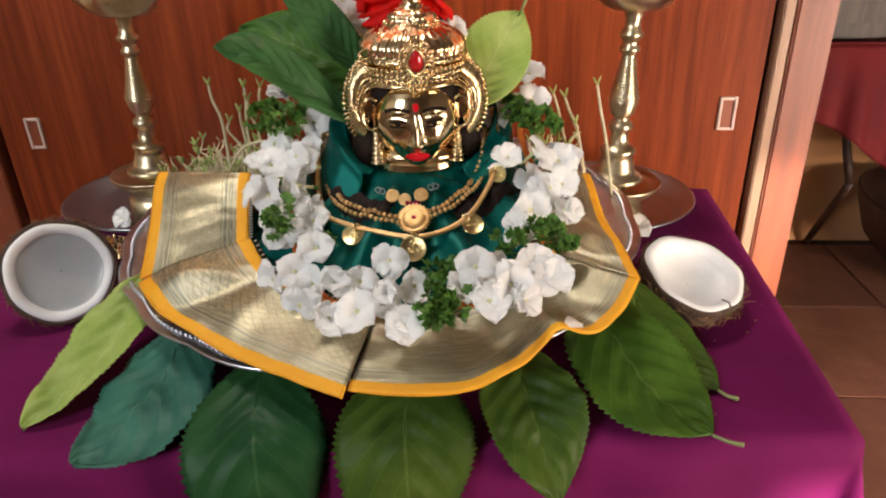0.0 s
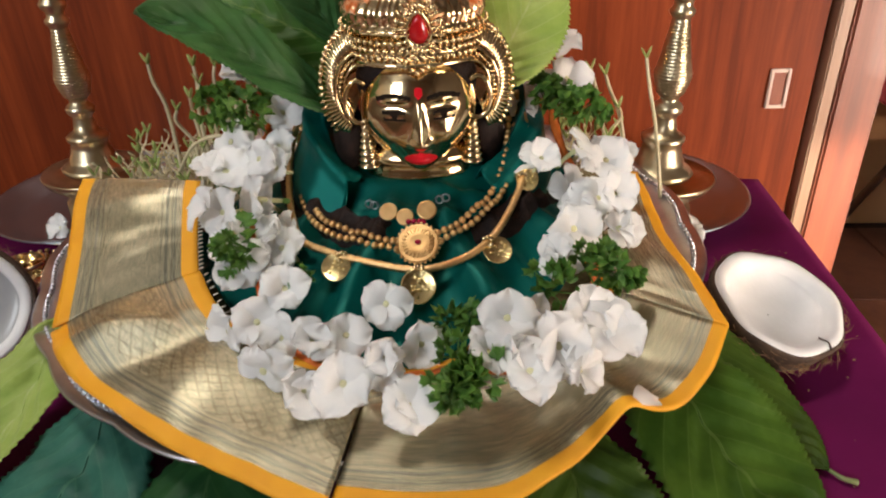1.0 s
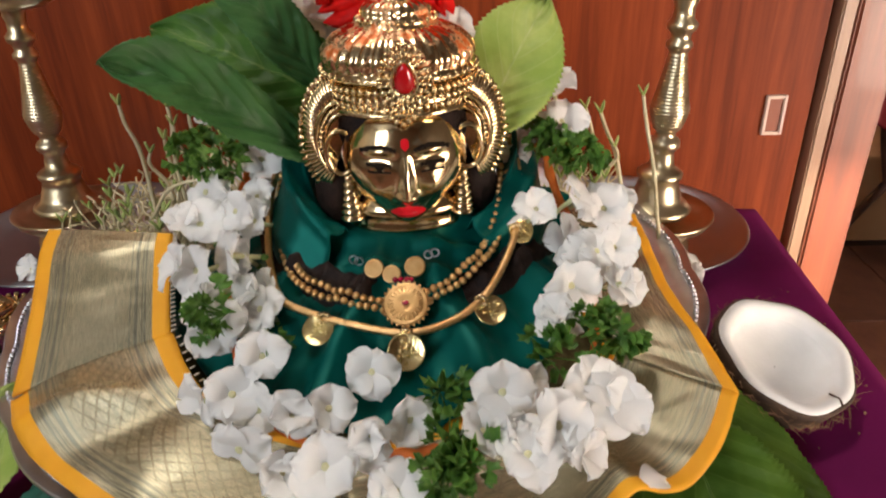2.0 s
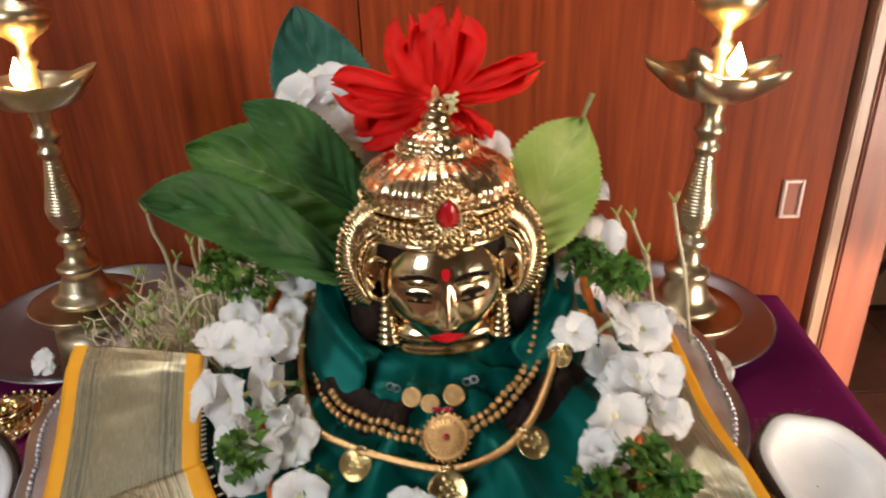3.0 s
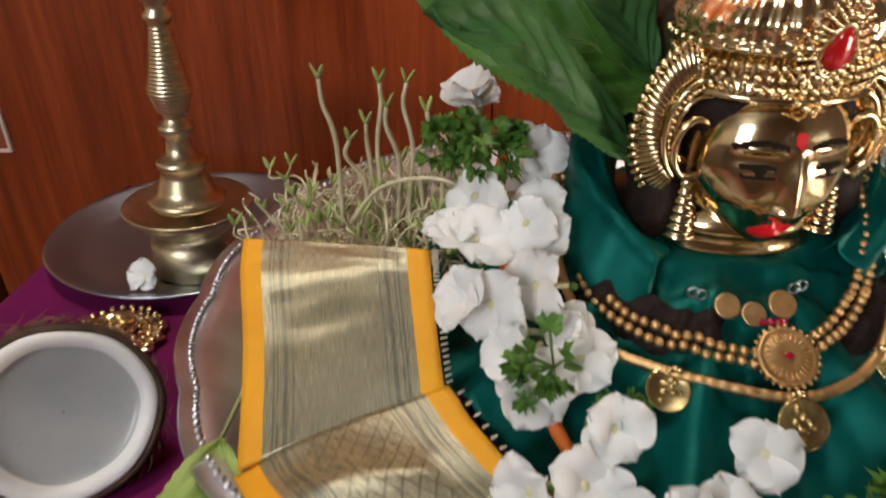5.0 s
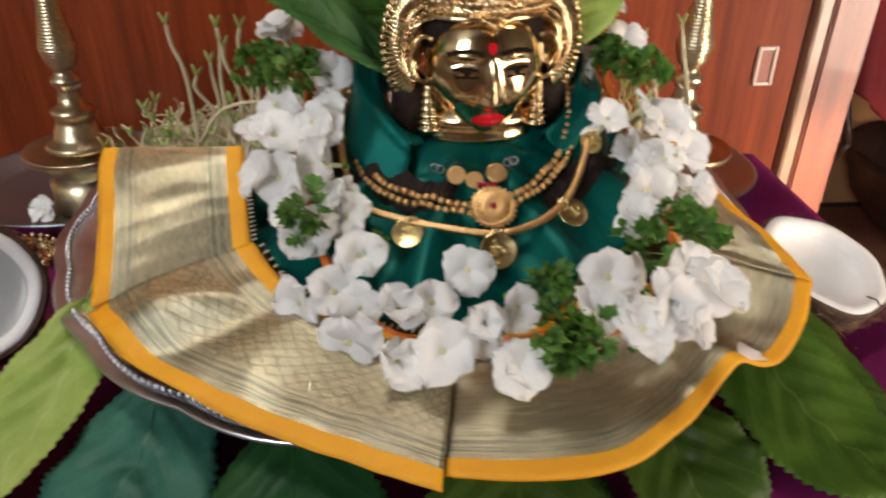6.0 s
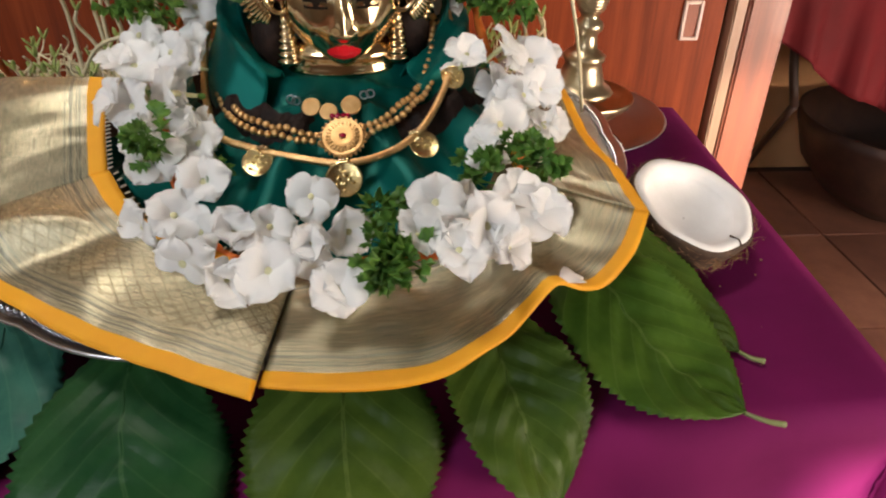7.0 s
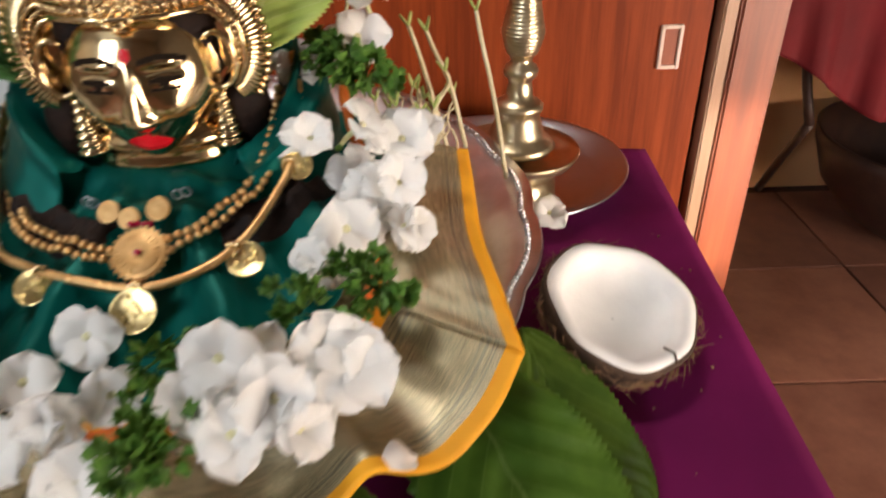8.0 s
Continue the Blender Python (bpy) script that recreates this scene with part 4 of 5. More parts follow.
brocade()


# ---- mask ----
def mask():
    """One plain mesh: polished face dome, tiered crown, side ornaments."""
    mats = [M_GOLD, M_LIPS, M_LINE, M_HAIR, M_GEM, M_DUSTED]
    bm = bmesh.new()
    CZ = 0.192
    N, K = 84, 96

    def g(x, z, cx, cz, sx, sz):
        return math.exp(-((x - cx) / sx) ** 2 - ((z - cz) / sz) ** 2)

    grid = []
    for j in range(K + 1):
        tz = -1 + 2 * j / K
        row = []
        for i in range(N + 1):
            tx = -1 + 2 * i / N
            # a disc mapped from the square
            ex, ez = tx * math.sqrt(1 - tz * tz / 2), tz * math.sqrt(1 - tx * tx / 2)
            taper = 1 - 0.40 * max(0, -ez) ** 1.5 + 0.02 * max(0, ez)
            x, z = ex * 0.0365 * taper, CZ + ez * 0.041 + 0.002
            d = 0.026 * max(0, 1 - ex * ex - ez * ez) ** 0.5
            s = abs(x)
            d += 0.0075 * math.exp(-(x / (0.0022 + 0.0022 * max(0, min(1, (0.207 - z) / 0.028)))) ** 2) * max(0, min(1, (0.210 - z) / 0.030)) * (1 / (1 + math.exp((0.1765 - z) / 0.0007)))
            d += 0.0030 * g(s, z, 0.0052, 0.1795, 0.0024, 0.0026)
            d -= 0.0030 * g(s, z, 0.0155, 0.2015, 0.0085, 0.0045)
            d += 0.0028 * g(s, z, 0.0155, 0.1995, 0.0062, 0.0030)
            d += 0.0016 * g(s, z, 0.0155, 0.2080, 0.0095, 0.0018)
            d += 0.0028 * g(x, z, 0, 0.1655, 0.0070, 0.0030)
            d -= 0.0013 * g(x, z, 0, 0.1668, 0.0075, 0.0007)
            d -= 0.0015 * g(x, z, 0, 0.1722, 0.002, 0.0026)
            d += 0.0026 * g(x, z, 0, 0.1575, 0.0060, 0.0035)
            d += 0.0022 * g(s, z, 0.0180, 0.1830, 0.0080, 0.0080)
            row.append(bm.verts.new((x, -d, z)))
        grid.append(row)
    for j in range(K):
        for i in range(N):
            f = bm.faces.new((grid[j][i], grid[j][i + 1], grid[j + 1][i + 1], grid[j + 1][i]))
            c = f.calc_center_median()
            s, z = abs(c.x), c.z
            if (c.x / 0.0108) ** 2 + ((z - 0.1665) / 0.0050) ** 2 < 1:
                f.material_index = 1
            arch = 0.2085 + 0.0022 * math.sin((s - 0.005) / 0.020 * math.pi) - 0.05 * max(0, s - 0.018)
            if 0.005 < s < 0.0265 and abs(z - arch) < 0.0013:
                f.material_index = 2
            lid = 0.2000 - 6.0 * (s - 0.0155) ** 2
            low = 0.1955 + 10.0 * (s - 0.0155) ** 2
            if 0.0085 < s < 0.0230 and (abs(z - lid) < 0.0012 or abs(z - low) < 0.0008):
                f.material_index = 2
            if (s - 0.0155) ** 2 + ((z - 0.1982) * 1.2) ** 2 < 0.0024 ** 2:
                f.material_index = 2
            if c.x ** 2 + ((z - 0.2120) * 0.8) ** 2 < 0.0027 ** 2:
                f.material_index = 1
    # backing shell, dark hair under the crown and beside the cheeks
    ball(bm, (0, 0.010, 0.214), (0.0405, 0.026, 0.030), 3, 28, 16)
    for sgn in (-1, 1):
        ball(bm, (sgn * 0.0455, 0.012, 0.171), (0.0135, 0.013, 0.0225), 3, 18, 12)
        ball(bm, (sgn * 0.050, 0.018, 0.190), (0.010, 0.010, 0.018), 3, 14, 10)
    # raised rim round the face
    rim = []
    for k in range(97):
        a = 2 * math.pi * k / 96
        ez = math.sin(a)
        taper = 1 - 0.40 * max(0, -ez) ** 1.5 + 0.02 * max(0, ez)
        rim.append(Vector((math.cos(a) * 0.0370 * taper, -0.0008, CZ + ez * 0.0415 + 0.002)))
    tube(bm, rim, 0.0013, 8)
    squash = Matrix.Translation((0, 0.016, 0)) @ Matrix.Diagonal((1, 0.86, 1, 1))

    def flutes(a, z):
        if 0.2520 < z < 0.2735:
            return 1 + 0.050 * abs(math.cos(17 * a)) - 0.025
        if 0.2775 < z < 0.2870:
            return 1 + 0.060 * abs(math.cos(11 * a)) - 0.03
        return 1.0

    first = len(bm.faces)
    lathe(bm, [(0.0400, 0.2265), (0.0445, 0.2270), (0.0462, 0.2285), (0.0445, 0.2300), (0.0430, 0.2310), (0.0432, 0.2450), (0.0455, 0.2462), (0.0475, 0.2480), (0.0472, 0.2498), (0.0445, 0.2512), (0.0438, 0.2522), (0.0455, 0.2560), (0.0450, 0.2595), (0.0425, 0.2635), (0.0380, 0.2675),
               (0.0320, 0.2705), (0.0260, 0.2730), (0.0232, 0.2740), (0.0240, 0.2752), (0.0225, 0.2768), (0.0200, 0.2778), (0.0206, 0.2800), (0.0195, 0.2828), (0.0160, 0.2852), (0.0110, 0.2868), (0.0095, 0.2876), (0.0105, 0.2890), (0.0090, 0.2902), (0.0068, 0.2910),
               (0.0086, 0.2935), (0.0080, 0.2958), (0.0045, 0.2972), (0.0040, 0.2990), (0.0056, 0.3005), (0.0050, 0.3022), (0.0026, 0.3035), (0.0020, 0.3085), (0.0005, 0.3110)], 204, m=squash, wobble=flutes)
    bm.faces.ensure_lookup_table()
    for f in bm.faces[first:]:
        if f.calc_center_median().z > 0.2515:
            f.material_index = 5
    for r, z, n, size in ((0.0442, 0.2330, 58, 0.0021), (0.0442, 0.2375, 58, 0.0021), (0.0442, 0.2420, 58, 0.0021), (0.0470, 0.2490, 50, 0.0017), (0.0235, 0.2760, 30, 0.0015)):
        for k in range(n):
            a = 2 * math.pi * (k + 0.5) / n
            if math.sin(a) < 0.35:
                ball(bm, squash @ Vector((r * math.cos(a), r * math.sin(a), z)), size, 0, 6, 5)
    # brow centre piece and drop gem with its rays
    for k in range(9):
        w = abs(k - 4)
        ball(bm, (0.0032 * (k - 4), -0.0245 + 0.0006 * w * w, 0.2315 - 0.0016 * (4 - w)), 0.0021, 0, 7, 5)
    gem = Matrix.Translation((0.002, -0.0245, 0.2520)) @ Matrix.Rotation(0.22, 4, "X") @ Matrix.Scale(1.22, 4)
    for ring, n, size, mat in ((0.0135, 26, 0.0020, 0), (0.0100, 22, 0.0016, 0), (0.0074, 18, 0.0012, 0)):
        for k in range(n):
            a = 2 * math.pi * k / n
            x, z = ring * 0.80 * math.cos(a) * (1 - 0.25 * max(0, math.sin(a))), ring * 1.15 * math.sin(a)
            aim = Matrix.Rotation(-(a - math.pi / 2), 4, "Y")
            ball(bm, gem @ Vector((x, -0.0005 - (0.0135 - ring) * 0.25, z)), (size * 0.75, size, size * 1.5), mat, 6, 5, aim)
    ball(bm, gem @ Vector((0, 0.0015, 0)), (0.0085, 0.0025, 0.0120), 0, 20, 10)
    prof = [(0.0002, -0.0072), (0.0034, -0.0060), (0.0048, -0.0030), (0.0045, 0.0005), (0.0029, 0.0045), (0.0002, 0.0085)]
    loop = [gem @ Vector((0.0062 * math.sin(t) * (1 - 0.45 * (0.5 - 0.5 * math.cos(t)) ** 3), -0.0022, -0.0005 - 0.0092 * math.cos(t))) for t in [2 * math.pi * k / 36 for k in range(37)]]
    tube(bm, loop, 0.0010, 6)
    lathe(bm, prof, 20, 4, m=gem @ Matrix.Translation((0, -0.0025, 0)) @ Matrix.Diagonal((1, 0.6, 1, 1)))
    # tall fans of ribs that run from the crown down behind the ears, edged with pearls
    for sgn in (-1, 1):
        cx, cz = sgn * 0.0415, 0.2110

        def on_fan(k, deg, y):
            a = math.radians(deg)
            return Vector((sgn * (0.0355 + 0.0270 * k * math.cos(a)), y - 0.003, 0.2090 + 0.0400 * k * math.sin(a)))

        rows = [[on_fan(k, 102 - 162 * i / 40, y) for i in range(41)] for k, y in ((0.08, 0.008), (0.40, 0.007), (0.62, 0.006), (0.82, 0.009), (0.96, 0.012), (0.94, 0.015), (0.08, 0.015))]
        sheet(bm, rows, 0, False)
        for i in range(34):
            deg = 100 - 158 * i / 33
            a, b = on_fan(0.64, deg, 0.0015), on_fan(0.97, deg, 0.0070)
            d = b - a
            ball(bm, lerp(a, b, 0.5), (0.0015, 0.0020, d.length * 0.56), 0, 6, 6, d.to_track_quat("Z", "Y").to_matrix().to_4x4())
        for i in range(25):
            deg = 99 - 156 * i / 24
            size = 0.0023 if deg > 5 else 0.0019
            out = on_fan(1.05, deg, 0.0085) - on_fan(0.95, deg, 0.0075)
            ball(bm, on_fan(1.0, deg, 0.0080), (size * 0.9, size, size * (1.0 if deg > 5 else 1.9)), 0, 7, 6, out.to_track_quat("Z", "Y").to_matrix().to_4x4())
        for k, r, y in ((0.62, 0.0013, -0.0014), (0.42, 0.0013, 0.0002)):
            tube(bm, [on_fan(k, 104 - 160 * i / 28, y) for i in range(29)], r, 6)
        for i in range(18):
            ball(bm, on_fan(0.525, 98 - 150 * i / 17, -0.0005), 0.0015, 0, 6, 5)
        # the ear: a thick C
        ear = [Vector((cx - sgn * 0.003 + sgn * 0.0085 * math.cos(t), -0.0055, 0.2025 + 0.0140 * math.sin(t))) for t in [math.radians(125 - 250 * k / 18) for k in range(19)]]
        tube(bm, ear, 0.0018, 8)
        # dangling tiers below the ear
        tiers = [(0.0005, 0.1875), (0.0030, 0.1860)]
        for k in range(7):
            z = 0.184 - 0.0044 * k
            r = 0.0040 + 0.0007 * k
            tiers += [(r * 0.82, z + 0.0012), (r, z), (r, z - 0.0012), (r * 0.82, z - 0.0024)]
        lathe(bm, tiers + [(0.0005, 0.1520)], 18, m=Matrix.Translation((sgn * 0.0355, 0.000, 0)))
    # chin plate
    lathe(bm, [(0.0340, 0.1470), (0.0385, 0.1480), (0.0395, 0.1500), (0.0380, 0.1520), (0.0375, 0.1580), (0.0385, 0.1600), (0.0365, 0.1625), (0.0330, 0.1680), (0.0300, 0.1690)], 40, arc=(math.pi, 2 * math.pi), m=Matrix.Translation((0, 0.012, 0)) @ Matrix.Diagonal((1, 0.62, 1, 1)))
    ob = part("goddess_mask", bm, mats, m=pose(0.0025, 0.702, 0.005, 1.6, 0, 6))
    tagged(ob, "polished gold mask with tiered crown, red gem and red lips", "statue")


mask()


# ---- jewellery on the silk ----
def on_silk(x, y, lift):
    return Vector((x, y, heap(x, y) + lift))


def bead_chain():
    o = thing("bead_necklace", "double strand matte gold bead necklace with round medallion", "necklace")
    ctrl = [(-0.082, 0.735), (-0.082, 0.712), (-0.080, 0.695), (-0.074, 0.678), (-0.063, 0.660), (-0.047, 0.650), (-0.025, 0.642), (-0.008, 0.638), (0.004, 0.637)], [(0.004, 0.637), (0.016, 0.642), (0.032, 0.653), (0.046, 0.667), (0.056, 0.682), (0.063, 0.700), (0.066, 0.722)]
    bm0 = bmesh.new()
    ball(bm0, (0, 0, 0), 0.0024, 0, 10, 7)
    me = finish(bm0, "bead", M_MATTEGOLD)
    for half in ctrl:
        for off in (-0.0025, 0.0025):
            pts = spline([(x, y, 0) for x, y in half], 200)
            run, last = 0.0, None
            for i, p in enumerate(pts):
                d = (pts[min(i + 1, 199)] - pts[max(i - 1, 0)]).normalized()
                w = p + Vector((-d.y, d.x, 0)) * off
                w.z = heap(w.x, w.y) + 0.0075 + 0.001 * math.sin(i * 0.9) + 0.55 * max(0, w.y - 0.682)
                if last is None or (w - last).length > 0.0047:
                    part("bead", me, None, o, m=Matrix.Translation(w))
                    last = w
    c = on_silk(0.004, 0.636, 0.0105)
    face = Matrix.Translation(c) @ Matrix.Rotation(radians(38), 4, "X")
    bm = bmesh.new()
    lathe(bm, [(0.0005, -0.002), (0.0125, -0.002), (0.0135, 0.0), (0.0125, 0.0016), (0.0112, 0.0008), (0.0095, 0.0012), (0.0060, 0.0024), (0.0045, 0.0020), (0.0005, 0.0022)], 48, m=face, wobble=lambda a, z: 1 + 0.03 * math.cos(28 * a))
    med = part("medallion", bm, M_MATTEGOLD, o, "fluted round medallion")
    bm = bmesh.new()
    for k in range(24):
        a = 2 * math.pi * k / 24
        ball(bm, face @ Vector((0.0083 * math.cos(a), 0.0083 * math.sin(a), 0.0016)), (0.0028, 0.0006, 0.0007), 0, 6, 4, face.to_3x3().to_4x4() @ Matrix.Rotation(a, 4, "Z"))
    for k in range(26):
        a = 2 * math.pi * k / 26
        ball(bm, face @ Vector((0.0139 * math.cos(a), 0.0139 * math.sin(a), 0)), 0.0010, 0, 6, 4)
    tagged(part("bead_rim", bm, M_MATTEGOLD, med), kind="stuff")
    bm = bmesh.new()
    ball(bm, face @ Vector((0, 0, 0.0026)), (0.0022, 0.0022, 0.0014), 0, 12, 8)
    part("ruby", bm, M_RUBY, med, "dark red stone")
    # three flat discs and ruby beads above the medallion
    for x, y, r in ((-0.0165, 0.6585, 0.0062), (-0.0055, 0.6545, 0.0058), (0.0085, 0.6590, 0.0066)):
        bm = bmesh.new()
        m = Matrix.Translation(on_silk(x, y, 0.0090)) @ Matrix.Rotation(radians(48), 4, "X")
        lathe(bm, [(0.0003, -0.001), (r * 0.92, -0.001), (r, 0), (r * 0.92, 0.001), (r * 0.8, 0.0008), (0.0003, 0.0016)], 24, m=m)
        part("disc", bm, M_MATTEGOLD, o, "pinkish gold disc")
    bm = bmesh.new()
    for dx in (-0.005, -0.0015, 0.002, 0.0045):
        ball(bm, on_silk(0.002 + dx, 0.6500, 0.0105), 0.0019, 0, 9, 6)
    part("ruby_beads", bm, M_RUBY, o)
    for x, y in ((-0.0265, 0.664), (-0.0300, 0.6655), (0.0165, 0.6665), (0.0205, 0.668)):
        bm = bmesh.new()
        c = on_silk(x, y, 0.0085)
        tube(bm, [c + Vector((0.0026 * math.cos(t), 0.0008, 0.0026 * math.sin(t))) for t in [2 * math.pi * k / 12 for k in range(13)]], 0.0006, 5)
        part("clasp_ring", bm, M_STEEL, o, "silver clasp ring")


bead_chain()


def cord_chain():
    o = thing("coin_necklace", "twisted gold cord necklace hung with coins", "necklace")
    xy = [(-0.084, 0.745), (-0.090, 0.715), (-0.089, 0.690), (-0.083, 0.668), (-0.074, 0.650), (-0.056, 0.6385), (-0.030, 0.6285), (0.004, 0.622), (0.030, 0.629), (0.049, 0.644), (0.062, 0.664), (0.072, 0.690), (0.076, 0.715), (0.070, 0.742)]
    lift = [0.046, 0.030, 0.015, 0.008, 0.008, 0.008, 0.008, 0.008, 0.008, 0.008, 0.010, 0.014, 0.028, 0.044]
    line = spline([on_silk(x, y, l) for (x, y), l in zip(xy, lift)], 260)
    bm = bmesh.new()
    rings = tube(bm, line, lambda s: 0.0024 + 0.00025 * math.sin(s * 520), 10)
    part("cord", bm, M_MATTEGOLD, o)
    for x, y, tilt, turn, r in ((-0.048, 0.6275, 40, -8, 0.0098), (0.005, 0.6125, 52, 3, 0.0112), (0.054, 0.6385, 38, 15, 0.0096), (0.075, 0.6900, 60, 28, 0.0088)):
        c = on_silk(x, y, 0.0075 if x < 0.06 else 0.014)
        m = Matrix.Translation(c) @ Matrix.Rotation(radians(turn), 4, "Z") @ Matrix.Rotation(radians(tilt), 4, "X")
        bm = bmesh.new()
        lathe(bm, [(0.0004, -0.0007), (r * 0.97, -0.0007), (r, 0), (r * 0.97, 0.0009), (r * 0.88, 0.0004), (0.0004, 0.0006)], 36, m=m)
        rnd = random.Random(int(x * 1000))
        for k in range(9):
            a, q = rnd.uniform(0, 6.28), r * 0.6 * rnd.random() ** 0.5
            ball(bm, m @ Vector((q * math.cos(a), q * math.sin(a), 0.0006)), (r * rnd.uniform(0.08, 0.2), r * rnd.uniform(0.08, 0.22), 0.0006), 0, 8, 5, m.to_3x3().to_4x4())
        coin = part("coin", bm, M_FOIL, o, "round embossed gold coin")
        bm = bmesh.new()
        near = min(line, key=lambda p: (p - c).length)
        for dx in (-0.0022, 0.0022, 0):
            ball(bm, near + Vector((dx, -0.001, 0.0022 if dx else 0.003)), 0.0018, 0, 8, 6)
        ball(bm, lerp(near, c, 0.4), 0.0022, 0, 8, 6)
        part("bead_link", bm, M_GOLD, coin)


cord_chain()


# ---- garland ----
def petal_mesh(seed):
    """A broad, cupped, frilled petal that grows from the origin along +x."""
    rnd = random.Random(seed)
    L, W = 0.0195, 0.0228
    bm = bmesh.new()
    rows = []
    ph = rnd.uniform(0, 6)
    nl, nw = 11, 10
    for j in range(nl + 1):
        s = j / nl
        w = W / 2 * (0.16 + 0.84 * math.sin(min(1, s / 0.55) * math.pi / 2) ** 0.9) * (1 if s < 0.55 else math.sqrt(max(0.0, 1 - ((s - 0.55) / 0.455) ** 2)))
        row = []
        for i in range(nw + 1):
            t = 2 * i / nw - 1
            x = L * s - 0.0012 * t * t * s + 0.0005 * math.sin(t * 5 + ph) * s ** 4
            y = w * t
            z = 0.0046 * math.sin(s * math.pi * 0.8) + 0.0024 * t * t * s * (1 - 0.5 * s) - 0.0030 * s ** 3 + 0.0014 * math.sin(t * 4 + ph) * s ** 2 + 0.0014 * math.sin(t * 8 + 2 * ph) * s ** 4
            row.append((x, y, z))
        rows.append(row)
    sheet(bm, rows)
    return finish(bm, "petal", M_PETAL)


PETALS = [petal_mesh(k) for k in range(5)]
bm = bmesh.new()
tube(bm, spline([(0, 0, 0.0012), (0, 0, -0.006), (0.002, 0, -0.014), (0.005, 0.001, -0.020)], 9), lambda s: 0.0024 - 0.0009 * s, 8)
ball(bm, (0.0055, 0.001, -0.021), (0.0024, 0.0024, 0.0032), 1, 8, 6)
TUBE = finish(bm, "flower_tube", [M_TUBE, M_SPRIG])
bm = bmesh.new()
ball(bm, (0, 0, 0.0018), (0.0026, 0.0026, 0.0010), 0, 10, 6)
HEART = finish(bm, "petal_heart", M_PETALHEART)
FLOWER_NO = 0


def flower(parent, p, facing, size=1.0, name="flower", closed=0.0, top=False):
    """Five white petals round a pale heart."""
    global FLOWER_NO
    FLOWER_NO += 1
    rnd = random.Random(FLOWER_NO * 17)
    q = Vector(facing).normalized().to_track_quat("Z", "Y").to_matrix().to_4x4()
    m = Matrix.Translation(p) @ q @ Matrix.Rotation(rnd.uniform(0, 6.28), 4, "Z") @ Matrix.Scale(size, 4)
    f = new(name, TUBE)
    f.parent = parent
    f.matrix_basis = m
    part("heart", HEART, None, f)
    for k in range(5):
        a = 2 * math.pi * k / 5 + rnd.uniform(-0.12, 0.12)
        lift = -0.18 - closed + rnd.uniform(-0.30, 0.30)
        roll = rnd.uniform(-0.15, 0.30)
        s = rnd.uniform(0.88, 1.16)
        part("petal", PETALS[rnd.randrange(5)], None, f, m=Matrix.Rotation(a, 4, "Z") @ Matrix.Translation((0.0008, 0, 0.0008)) @ Matrix.Rotation(lift, 4, "Y") @ Matrix.Rotation(roll, 4, "X") @ Matrix.Scale(s, 4))
    return f


def sprig_mesh(seed):
    """A tuft of deeply cut herb leaves."""
    rnd = random.Random(seed)
    bm = bmesh.new()
    for k in range(14):
        a = rnd.uniform(0, 6.28)
        el = rnd.uniform(0.35, 1.4)
        d = Vector((math.cos(a) * math.cos(el), math.sin(a) * math.cos(el), math.sin(el)))
        L = rnd.uniform(0.013, 0.022)
        tip = d * L
        tube(bm, [Vector((0, 0, 0)), d * L * 0.5 + Vector((0, 0, 0.001)), tip], 0.0006, 4)
        side = d.cross(Vector((0, 0, 1))).normalized()
        nor = side.cross(d).normalized()
        # frilled fan of lobes
        lobes = rnd.randrange(8, 12)
        cen = bm.verts.new(tip)
        ring = []
        R = rnd.uniform(0.0070, 0.0110)
        for i in range(lobes * 2 + 1):
            t = math.radians(-135 + 270 * i / (lobes * 2))
            rr = R * (1.0 if i % 2 else 0.80) * (0.75 + 0.25 * math.cos(t))
            ring.append(bm.verts.new(tip + d * rr * math.cos(t) + side * rr * math.sin(t) + nor * (0.0035 * math.sin(i * 1.7) + 0.003 * math.cos(t * 2) - (0.0025 if i % 2 else 0))))
        for u, v in zip(ring, ring[1:]):
            bm.faces.new((cen, u, v))
    return finish(bm, "herb_sprig", M_SPRIG, True)


SPRIGS = [sprig_mesh(k) for k in range(4)]

LEFT = [(-0.130, 0.759, 0.205), (-0.130, 0.708, 0.174), (-0.106, 0.690, 0.168), (-0.131, 0.689, 0.159), (-0.103, 0.660, 0.152), (-0.124, 0.655, 0.145), (-0.113, 0.635, 0.134), (-0.107, 0.622, 0.124), (-0.086, 0.645, 0.134), (-0.084, 0.640, 0.126), (-0.099, 0.735, 0.186), (-0.098, 0.712, 0.168)]
FRONT = [(-0.076, 0.606, 0.117), (-0.090, 0.587, 0.105), (-0.109, 0.592, 0.096), (-0.076, 0.586, 0.095), (-0.055, 0.575, 0.100), (-0.081, 0.563, 0.089), (-0.056, 0.549, 0.086), (-0.032, 0.545, 0.094), (-0.036, 0.581, 0.100), (-0.010, 0.556, 0.104), (-0.014, 0.602, 0.108), (0.009, 0.568, 0.104), (0.004, 0.532, 0.090)]
